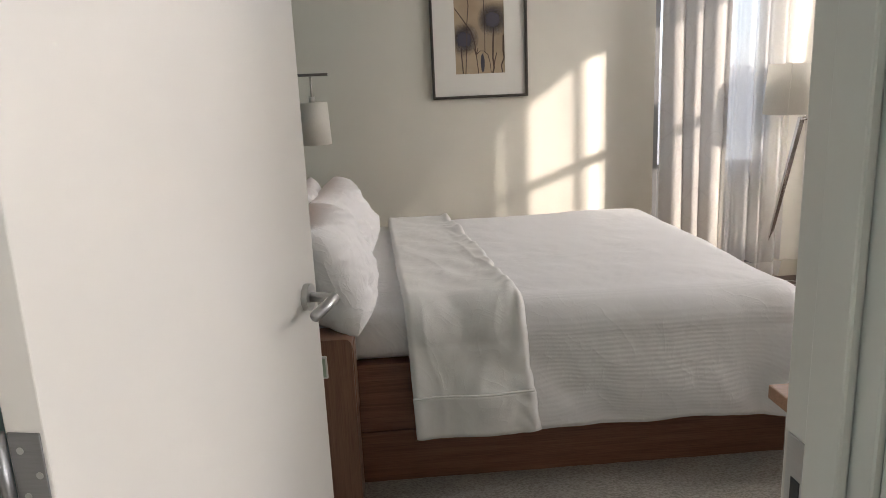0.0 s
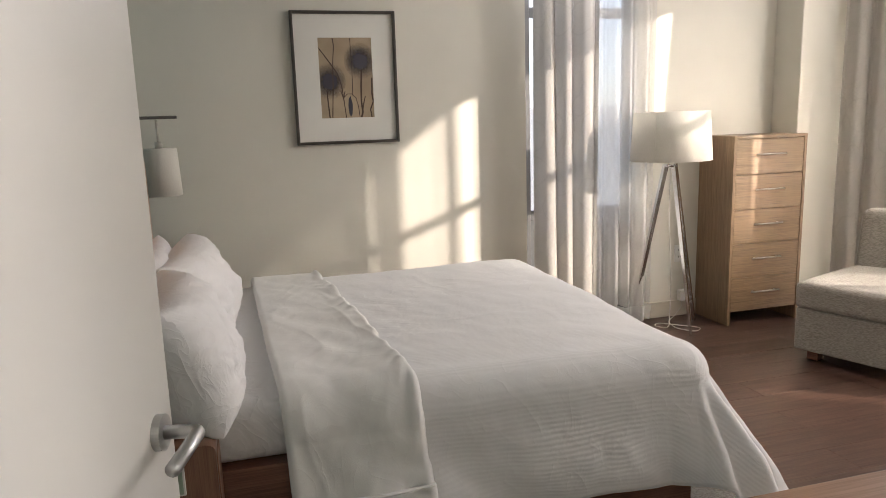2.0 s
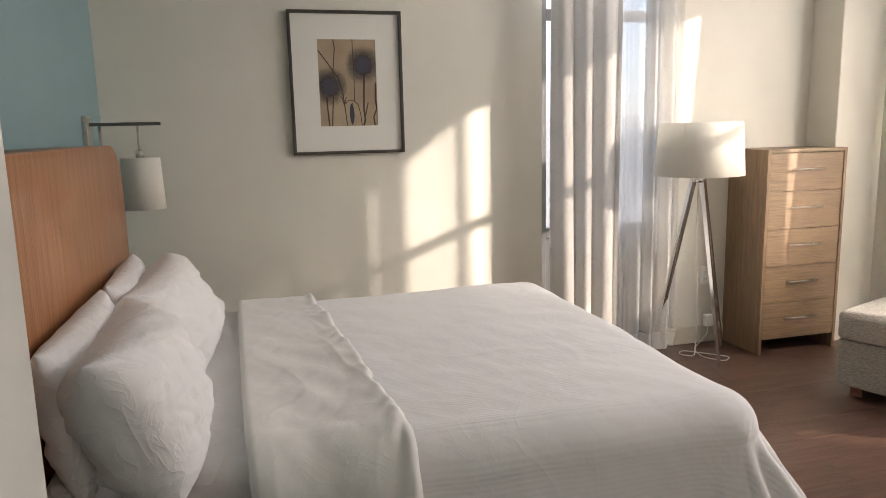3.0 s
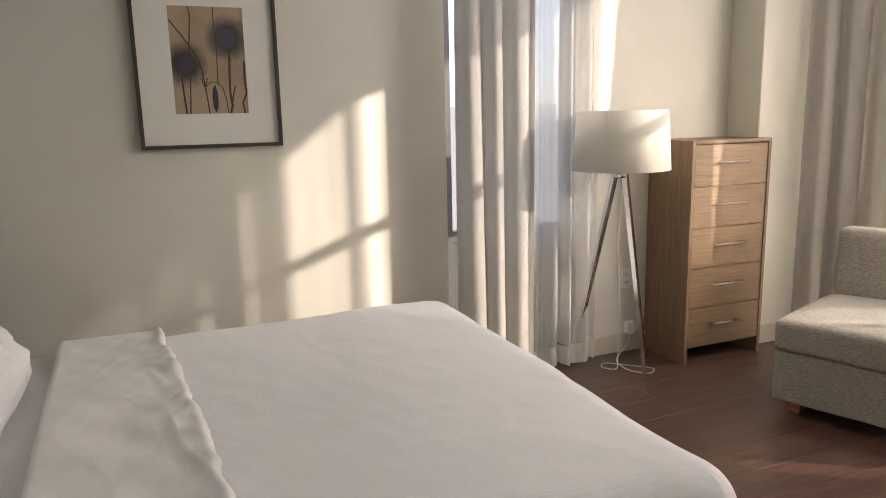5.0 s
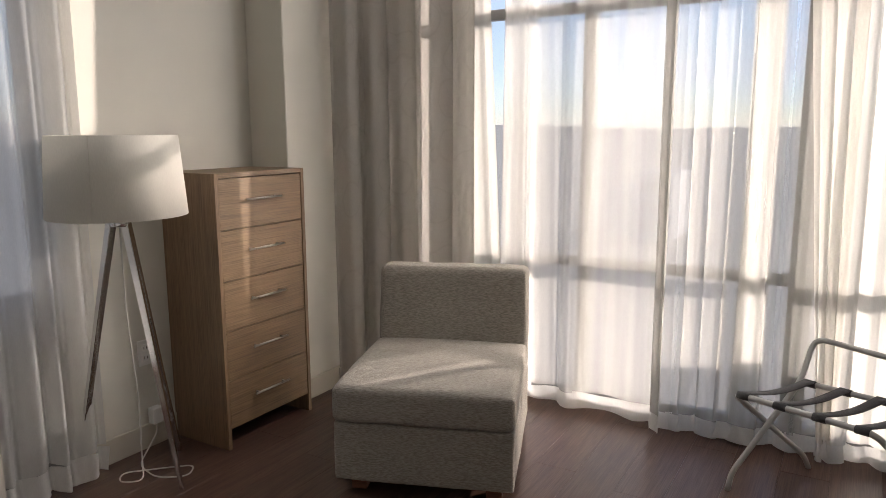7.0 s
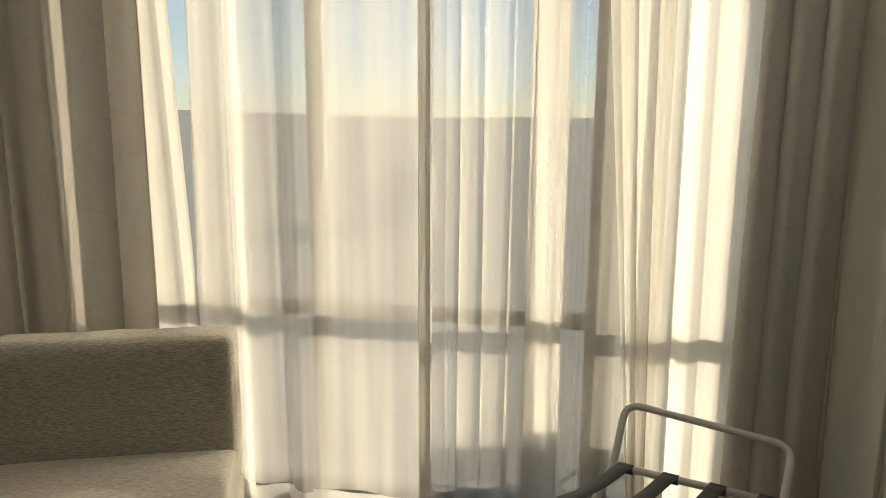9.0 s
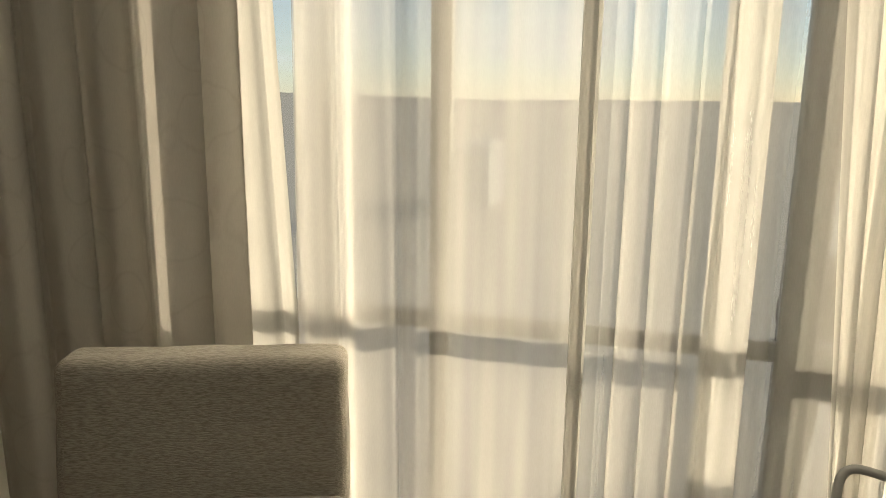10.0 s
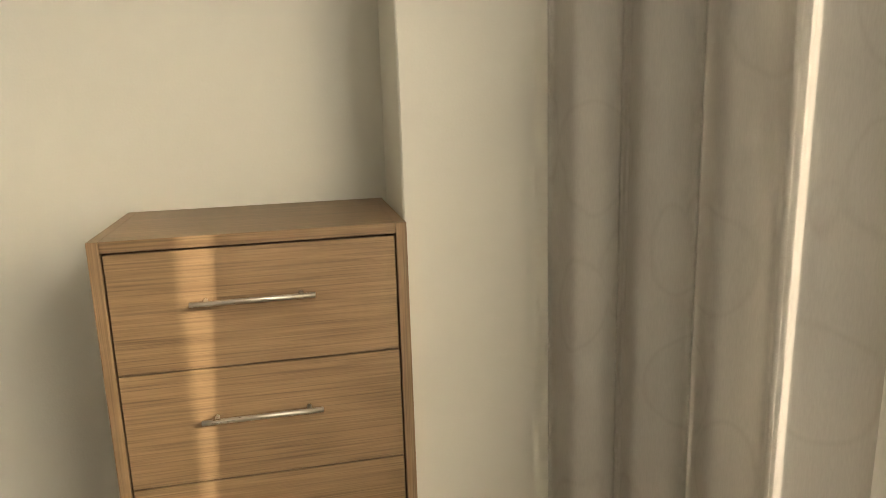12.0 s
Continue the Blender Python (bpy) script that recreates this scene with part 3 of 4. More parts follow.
def headboard():
    bm = bmesh.new()
    y0, y1, z1, r, n = 2.66, 4.33, 1.335, 0.2, 10
    outline = [(y0, 0.0), (y1, 0.0)]
    outline += [(y1 - r + r * math.cos(a), z1 - r + r * math.sin(a)) for a in [k * math.pi / 2 / n for k in range(n + 1)]]
    outline += [(y0 + r + r * math.cos(a), z1 - r + r * math.sin(a)) for a in [math.pi / 2 + k * math.pi / 2 / n for k in range(n + 1)]]
    lo = [bm.verts.new((WW + 0.004, y, z)) for y, z in outline]
    hi = [bm.verts.new((WW + 0.185, y, z)) for y, z in outline]
    bm.faces.new(lo)
    top = bm.faces.new(hi)
    k = len(outline)
    for i in range(k):
        bm.faces.new((lo[i], lo[(i + 1) % k], hi[(i + 1) % k], hi[i]))
    bmesh.ops.bevel(bm, geom=list(top.edges), offset=0.03, segments=5, affect="EDGES", profile=0.5)
    return bm


def make_duvet():
    s0, s1, t0, t1 = -0.80, 0.93, 2.40, 4.72

    def fn(u, v):
        s, t = s0 + (s1 - s0) * u, t0 + (t1 - t0) * v
        foot = min(max((s - 0.35) / 0.25, 0), 1)
        p, n, h = drape_over(s, t, s0, 0.438, 2.865, 4.30, BTOP + 0.012, 0.105, 0.10 + 0.45 * foot)
        e = 0.012 * nz(s * 1.8, t * 1.8, 3) + 0.0035 * nz(s * 5, t * 7, 1) + 0.0014 * nz(s * 16 + t * 6, t * 12, 5)
        e += 0.002 * max(0, nz(s * 9 + t * 5, t * 4 - s * 3, 15))
        e += 0.0022 * ridge(s * 1.6 + t * 0.7, t * 1.2 - s * 0.7, 22) + 0.0012 * ridge(s * 3.1 - t, t * 2.6 + s, 29)
        if h > 0:
            k = min(h / 0.25, 1.0)
            dx, dy = max(s - 0.438, 0), max(2.865 - t, t - 4.30, 0)
            turn = math.atan2(dx, dy + 1e-6)
            e += k * min(4 * dx * dy / (dx * dx + dy * dy + 1e-6), 1) * 0.03 * math.sin(turn * 13 + 1.5 * nz(s * 3, t * 3, 4))
            e += k * (0.011 + 0.009 * math.sin(s * 13 + t * 11 + 4 * nz(s * 2.2, t * 2.2, 8)) + 0.010 * nz(s * 5 + t * 5, t * 5, 9) + 0.005 * nz(s * 13, t * 13, 2))
            p.z += k * 0.02 * nz(s * 4.5, t * 4.5, 12)
        return p + n * (e + 0.008)

    d = thing("duvet", None, "white ribbed cotton duvet draped over the bed", "duvet")
    c = part("cover", grid_mesh(fn, 190, 240), M_DUVET, d, "", True)
    thicken(c, 0.014)
    hem = [fn(i / 120, 0.0) for i in range(121)]
    part("hem_piping", tube(hem, 0.007, 6), M_DUVET, d, "", True)


def make_flap():
    """The duvet's turned-back top, an ivory layer across the bed below the pillows."""
    t0, t1 = 2.375, 4.66

    def fn(u, v):
        t = t0 + (t1 - t0) * v
        left = -0.842 - 0.043 * max(0, (t - 2.93) / 1.27) + 0.027 * max(0, (2.9 - t) / 0.5) + 0.005 * nz(t * 2, 4.0)
        right = -0.463 - 0.105 * max(0, (t - 3.0) / 1.3) + 0.045 * max(0, (2.865 - t) / 0.49) + 0.012 * nz(t * 3, 7.0) + 0.008 * nz(t * 9, 2.0) + 0.005 * nz(t * 23, 5.0)
        s = left + (right - left) * u
        p, n, h = drape_over(s, t, -2, 0.42, 2.862, 4.30, BTOP + 0.040, 0.125, 0.14)
        e = 0.010 * nz(s * 4, t * 3, 6) + 0.0075 * nz(s * 9 + t * 6, t * 3 - s * 4, 2) + 0.002 * nz(s * 22 - t * 9, t * 16, 2)
        e += 0.0045 * ridge(s * 2.4 + t * 1.6, t * 1.5 - s * 2, 21) + 0.0009 * ridge(s * 5 - t * 3, t * 3 + s * 2, 27)
        e += 0.008 * math.exp(-((1 - u) / 0.12) ** 2) + 0.012 * math.exp(-((1 - u) / 0.05) ** 2) * max(0, nz(t * 6, 3.0, 31)) + 0.004 * math.exp(-((1 - u) / 0.16) ** 2) * math.sin(t * 47 + 14 * nz(t * 3, u * 3, 8))
        if h > 0:
            e += min(h / 0.2, 1) * (0.026 + 0.010 * math.sin(s * 22 + 2))
        edge = math.exp(-((1 - u) / 0.02) ** 2) * 0.02 + math.exp(-(u / 0.02) ** 2) * 0.012
        return p + n * (e + 0.01 - edge)

    f = part("duvet_fold", grid_mesh(fn, 90, 260), M_FLAP, None, "", True)
    thicken(f, 0.011)
    tagged(f, "ivory turned-back blanket folded across the bed", "blanket")
    # the cuff below the seam
    cuff = part("cuff", grid_mesh(lambda u, v: fn(u, v * 0.058) + Vector((0, -0.010 - 0.003 * v, 0)), 60, 10), M_FLAP, f, "white cuff below the seam", True)
    thicken(cuff, 0.014)
    # the seam near the hem
    pts = []
    for i in range(24):
        s = -0.822 + i / 23 * 0.385
        p, n, h = drape_over(s, 2.508, -2, 0.42, 2.862, 4.30, BTOP + 0.040, 0.125, 0.14)
        pts.append(p + n * (0.061 + 0.010 * math.sin(s * 22 + 2)))
    part("hem_seam", tube(pts, 0.004, 6), M_FLAP, f, "", True)


def pillow_mesh(L, H, T, seed):
    def side(sgn):
        def fn(u, v):
            a, b = math.sin((2 * u - 1) * math.pi / 2), math.sin((2 * v - 1) * math.pi / 2)
            x = a * L / 2 * (1 - 0.05 * (1 - b * b))
            z = b * H / 2 * (1 - 0.05 * (1 - a * a))
            prof = max(0.0, (1 - abs(a) ** 3.2) * (1 - abs(b) ** 3.2)) ** 0.43
            e = 0.020 * nz(a * 1.5 + seed, b * 1.5, seed) + 0.006 * nz(a * 4 + b * 2, b * 4 + seed, seed)
            # pleats that run in from the two ends and fade out over the crown
            end = max(0.0, (abs(a) - 0.25) / 0.75)
            e += 0.006 * end * math.sin(b * 15 + 3 * nz(a * 2, b * 2, seed) + seed) * (1 - 0.5 * b * b)
            e += 0.004 * nz(a * 5 + seed, b * 16, seed + 4) * (0.3 + end) + 0.007 * ridge(a * 1.3 + b * 0.6 + seed, b * 1.1 + seed, seed) * prof
            e += 0.0045 * ridge(a * 2.4 - b * 0.8 + seed, b * 2.0 + a * 0.9, seed + 6) * prof
            y = sgn * T / 2 * prof + e * (0.2 + prof)
            return (x, y, z)
        return fn
    bm = grid_mesh(side(1), 100, 80)
    b2 = grid_mesh(side(-1), 100, 80)
    me = bpy.data.meshes.new("tmp")
    b2.to_mesh(me)
    b2.free()
    bm.from_mesh(me)
    bpy.data.meshes.remove(me)
    bmesh.ops.remove_doubles(bm, verts=bm.verts, dist=0.0002)
    return bm


def make_pillows():
    for k, (x, y, z, ry, rz, L, H, T) in enumerate((
            (-1.085, 3.07, 0.735, -24, 4, 0.74, 0.37, 0.28), (-1.09, 3.80, 0.735, -24, -4, 0.68, 0.37, 0.27),
            (-1.215, 3.12, 0.745, -10, 0, 0.66, 0.36, 0.14), (-1.215, 3.80, 0.745, -10, 2, 0.66, 0.36, 0.14))):
        p = part("pillow", pillow_mesh(L, H, T, 3.1 + k * 2.7), M_LINEN, None, "", True)
        p.matrix_world = Matrix.Translation((x, y, z)) @ Euler((0, radians(ry), 0)).to_matrix().to_4x4() @ Euler((0, 0, radians(90 + rz))).to_matrix().to_4x4()
        tagged(p, "crumpled white cotton pillow leaning against the headboard", "pillow", "pillows on the bed")


make_bed()
make_duvet()
make_flap()
make_pillows()


# ---- curtains ----
def curtain_panel(points, z0, z1, depth, folds, seed, nu=160, nz_=26, gather=0.6, slant=(0, 0, 0, 0), env=(1, 1), sharp=1.0, over=0.35):
    """A hanging cloth along plan points, with folds deeper towards the hem. slant: how far the start and end
    edges shift along the path at the hem (first two) and at the top (last two)."""
    pts = [Vector((*p, 0)) for p in points]
    ls = [0.0]
    for a, b in zip(pts, pts[1:]):
        ls.append(ls[-1] + (b - a).length)
    L = ls[-1]

    def at(d):
        for i in range(len(pts) - 1):
            if d <= ls[i + 1] or i == len(pts) - 2:
                k = (d - ls[i]) / (ls[i + 1] - ls[i])
                w = (pts[i + 1] - pts[i]).normalized()
                return pts[i] + (pts[i + 1] - pts[i]) * k, Vector((-w.y, w.x, 0))

    def fn(u, v):
        z = z0 + (z1 - z0) * v
        lo, hi = slant[0] * (1 - v) + slant[2] * v, L + slant[1] * (1 - v) + slant[3] * v
        d = lo + (hi - lo) * u
        p, n = at(d)
        w = u * folds * 2 * math.pi + seed
        warp = w + 1.1 * nz(u * folds * 0.9 + seed, v * 0.35 + seed, seed) * 2 
        amp = depth * (1 - (1 - gather) * v) * (0.72 + 0.75 * nz(u * folds * 0.55 + seed * 2, v * 0.5, 1))
        q = u * (len(env) - 1)
        k = min(int(q), len(env) - 2)
        amp *= env[k] + (env[k + 1] - env[k]) * (q - k)
        f = math.sin(warp) + sharp * (0.22 * math.sin(2 * warp + seed) + 0.05 * math.sin(5 * warp + v * 2))
        t = over * amp * math.cos(warp) * (1 - 0.4 * v)
        w2 = Vector((n.y, -n.x, 0))
        return p + n * amp * f + w2 * t + Vector((0, 0, z + (0.012 * math.sin(warp * 0.5 + seed) * (1 - v))))

    return grid_mesh(fn, nu, nz_)


def hang(name, pts, dep, folds, seed, nu, slant, hem, cloth, hemcloth, label, group, gather=0.55, env=(1, 1), over=0.35):
    c = thing(name, None, label, "curtain", group)
    part("cloth", curtain_panel(pts, 0.02 + hem, CEIL - 0.02, dep, folds, seed, nu, 34, gather, slant, env, 1.0, over), cloth, c, "", True)
    part("hem", curtain_panel(pts, 0.02, 0.02 + hem, dep, folds, seed, nu, 3, 1.0, (slant[0], slant[1], slant[0], slant[1]), env, 1.0, over), hemcloth, c, "", True)
    part("track", tube([(*p, CEIL - 0.012) for p in pts], 0.01, 8), M_PLASTIC, c, "white ceiling track")
    return c


def drapes():
    hang("drape", [(0.778, 4.79), (1.19, 4.76)], 0.042, 3.3, 1.3, 170, (0, 0, 0, 0), 0.1, M_DRAPE, M_DRAPE,
         "taupe patterned blackout drape gathered beside the tall window", "blackout drapes", 0.6, (1, 1), 0.9)
    hang("drape", [(2.85, 4.68), (2.99, 4.56), (3.12, 4.35), (3.18, 4.03)], 0.04, 5.2, 1.6, 320, (0, 0, 0, 0), 0.1, M_DRAPE, M_DRAPE,
         "taupe patterned blackout drape gathered in the corner", "blackout drapes", 0.8, (1, 1), 0.85)
    hang("drape", [(3.17, 2.13), (3.06, 1.90)], 0.05, 3.2, 2.2, 140, (0, 0, 0, 0), 0.1, M_DRAPE, M_DRAPE,
         "taupe patterned blackout drape gathered beside the closet", "blackout drapes", 0.6, (1, 1), 0.9)


def sheers():
    X = 3.225
    label = "white sheer curtain hanging before the wide window"
    rows = (
        # narrow strip beside the drape, its free edge drawn aside at the top
        ([(X + 0.02, 4.16), (X + 0.02, 3.888)], 0.014, 1.7, 0.3, (0, 0, 0, -0.135), 80, M_SHEER_DENSE, (1, 1), 0.85),
        ([(X, 3.915), (X, 3.10)], 0.030, 5.0, 2.1, (0, 0, 0.015, 0), 280, M_SHEER, (1.2, 1.1, 0.9, 0.8, 0.25, 0.12, 0.1, 0.3, 0.5), 0.85),
        ([(X + 0.028, 3.915), (X + 0.028, 3.735)], 0.010, 1.5, 1.1, (0, 0, 0.012, 0), 80, M_SHEER_NORTH, (1, 1), 0.85),
        # the middle panel, thin, its leading edge rolled into the room
        ([(X - 0.085, 3.075), (X - 0.05, 3.085), (X - 0.025, 3.03), (X - 0.005, 2.42)], 0.029, 8.5, 4.4, (0, 0, 0, 0), 320, M_SHEER_OPEN,
         (0.5, 0.8, 1.2, 0.9, 1.2, 1.4, 0.9, 0.3, 0.1, 0.08, 0.1), 1.25),
        ([(X + 0.035, 2.775), (X + 0.035, 2.655)], 0.008, 1.2, 0.7, (0, 0, 0, 0), 60, M_SHEER_LAST, (1, 1), 0.5),
        ([(X - 0.115, 3.10), (X - 0.09, 3.055)], 0.012, 1.4, 0.5, (0, 0, 0, 0), 60, M_SHEER_DENSE, (1, 1), 0.9),
        # the last panel: a gathered edge drawn aside, then one thin layer up to the drape
        ([(X - 0.035, 2.43), (X - 0.03, 2.37)], 0.014, 3.0, 5.3, (0, 0, -0.20, 0), 160, M_SHEER_LAST, (0.5, 1.0, 1.2, 1.0), 0.85),
        ([(X - 0.012, 2.41), (X, 2.09)], 0.022, 3.4, 1.9, (0, 0, 0, 0), 200, M_SHEER_LAST, (1.2, 1.2, 0.8, 0.3, 0.2, 0.3), 1.0))
    for pts, dep, folds, seed, sl, nu, cloth, env, over in rows:
        hang("sheer_curtain", pts, dep, folds, seed, nu, sl, 0.08, cloth, M_HEM, label, "sheer curtains", 0.55, env, over)
    hang("sheer_curtain", [(1.18, 4.90), (1.635, 4.90)], 0.035, 4.4, 0.9, 220, (0, 0, 0, 0), 0.11, M_SHEER_NORTH, M_HEM,
         "white sheer curtain hanging before the tall window", "sheer curtains", 0.5)


drapes()
sheers()
# unseen cloth added over the hall window to block direct sun on the door
hang("hall_sun_screen", [(1.435, -1.5), (1.435, 0.06)], 0.008, 6.0, 0.2, 60, (0, 0, 0, 0), 0.05, M_SUN_SCREEN, M_SUN_SCREEN, "unseen white cloth added to keep sun off the entry door", "")


# ---- dresser ----
def make_dresser():
    x0, x1, y0, y1, h = 2.033, 2.577, 4.642, 4.985, 1.212
    d = thing("dresser", None, "tall light oak chest of five drawers", "dresser")
    t = 0.02
    part("side_panel", box(x0, y0, 0, x0 + t, y1, h, 0.0012, 2), M_OAK, d)
    part("side_panel", box(x1 - t, y0, 0, x1, y1, h, 0.0012, 2), M_OAK, d)
    part("top_panel", box(x0 + t, y0, h - t, x1 - t, y1, h, 0.0012, 2), M_OAKH, d)
    part("back_panel", box(x0 + t, y1 - 0.01, 0.08, x1 - t, y1, h - t), M_OAK, d)
    part("bottom_panel", box(x0 + t, y0 + 0.03, 0.09, x1 - t, y1 - 0.01, 0.105), M_OAK, d)
    z = 0.09
    step = (h - t - 0.003 - z) / 5
    for k in range(5):
        a, b = z + k * step + 0.0015, z + (k + 1) * step - 0.0015
        dr = part("drawer", box(x0 + t + 0.003, y0 + 0.003, a, x1 - t - 0.003, y0 + 0.023, b, 0.001, 1), M_OAKF, d)
        part("drawer_box", box(x0 + t + 0.012, y0 + 0.0235, a + 0.012, x1 - t - 0.012, y1 - 0.03, b - 0.02), M_OAK, dr)
        zc = (a + b) / 2 + 0.016
        hd = part("handle", tube([(2.19, y0 - 0.02, zc), (2.405, y0 - 0.02, zc)], 0.0048, 12), M_NICKEL, dr, "brushed nickel bar handle", True)
        for xx in (2.215, 2.38):
            part("post", tube([(xx, y0 - 0.02, zc), (xx, y0 + 0.004, zc)], 0.0042, 8), M_NICKEL, hd, "", True)


make_dresser()


# ---- floor lamp ----
def flat_leg(a, b, w, t):
    a, b = Vector(a), Vector(b)
    d = (b - a).normalized()
    out = Vector((d.x, d.y, 0)).normalized()
    s = Vector((-out.y, out.x, 0))
    n = s.cross(d)
    bm = bmesh.new()
    rings = []
    for p, k in ((a, 1.0), (b, 0.62)):
        rings.append([bm.verts.new(p + s * (w * k * i) + n * (t * k * j)) for i, j in ((-.5, -.5), (.5, -.5), (.5, .5), (-.5, .5))])
    lo, hi = rings
    for k in range(4):
        bm.faces.new((lo[k], lo[(k + 1) % 4], hi[(k + 1) % 4], hi[k]))
    bm.faces.new(lo[::-1])
    bm.faces.new(hi)
    bmesh.ops.bevel(bm, geom=list(bm.edges), offset=0.002, segments=2, affect="EDGES")
    return bm


def make_lamp():
    cx, cy = 1.60, 4.66
    lamp = thing("floor_lamp", None, "tripod floor lamp with a wide white drum shade", "floor lamp")
    prof = [(0.238, 1.085), (0.2395, 1.0855), (0.220, 1.372), (0.2185, 1.373), (0.2175, 1.372), (0.2365, 1.086), (0.238, 1.085)]
    sh = part("shade", lathe(prof, 72, None, cx, cy), M_SHADE, lamp, "white linen drum shade", True)
    part("shade_seam", tube([(cx - 0.195, cy - 0.138, 1.088), (cx - 0.180, cy - 0.127, 1.371)], 0.002, 6), M_SHADE, sh)
    part("hub", lathe([(0.001, 1.045), (0.03, 1.045), (0.034, 1.05), (0.034, 1.07), (0.03, 1.075), (0.001, 1.075)], 32, None, cx, cy), M_CHROME, lamp, "", True)
    part("stem", tube([(cx, cy, 1.07), (cx, cy, 1.30)], 0.009, 16), M_CHROME, lamp, "", True)
    part("bulb", lathe([(0.001, 1.165), (0.02, 1.17), (0.032, 1.20), (0.03, 1.235), (0.016, 1.27), (0.001, 1.272)], 24, None, cx, cy + 0.045), M_PLASTIC, lamp, "", True)
    for k in range(3):
        a = radians(50 + 120 * k)
        part("spider_arm", tube([(cx, cy, 1.30), (cx + 0.222 * math.cos(a), cy + 0.222 * math.sin(a), 1.30)], 0.0025, 6), M_CHROME, lamp)
    for fx, fy in ((1.70, 4.545), (1.535, 4.965), (1.92, 4.83)):
        part("leg", flat_leg((cx + (fx - cx) * 0.12, cy + (fy - cy) * 0.12, 1.06), (fx, fy, 0.004), 0.034, 0.024), M_CHROME, lamp, "polished metal leg")
    pts = [(cx, cy, 1.04), (1.64, 4.72, 0.7), (1.72, 4.80, 0.3), (1.70, 4.78, 0.05), (1.66, 4.72, 0.008), (1.60, 4.80, 0.006), (1.66, 4.86, 0.006),
           (1.80, 4.72, 0.007), (1.86, 4.66, 0.006), (1.78, 4.60, 0.006), (1.70, 4.70, 0.007), (1.74, 4.86, 0.006), (1.84, 4.94, 0.01), (1.91, 4.955, 0.07), (1.914, 4.963, 0.12)]
    part("power_cord", tube(bend(pts, 0.06, 6), 0.003, 8), M_CORD, lamp, "clear power cord lying in loops", True)
    part("plug", box(1.888, 4.945, 0.108, 1.94, 4.985, 0.182, 0.006, 2), M_PLASTIC, lamp)


make_lamp()


def make_outlet():
    o = thing("wall_outlet", None, "white plastic double wall outlet", "outlet")
    part("cover_plate", box(1.862, WN - 0.007, 0.375, 1.934, WN, 0.49, 0.003, 2), M_PLASTIC, o)
    for z in (0.41, 0.455):
        s = part("socket", box(1.881, WN - 0.0095, z - 0.016, 1.915, WN - 0.0065, z + 0.016, 0.003, 2), M_PLASTIC, o)
        for dx in (-0.007, 0.007):
            part("slot", box(1.898 + dx - 0.0014, WN - 0.0102, z - 0.006, 1.898 + dx + 0.0014, WN - 0.0094, z + 0.006), M_DARKSLOT, s)


make_outlet()


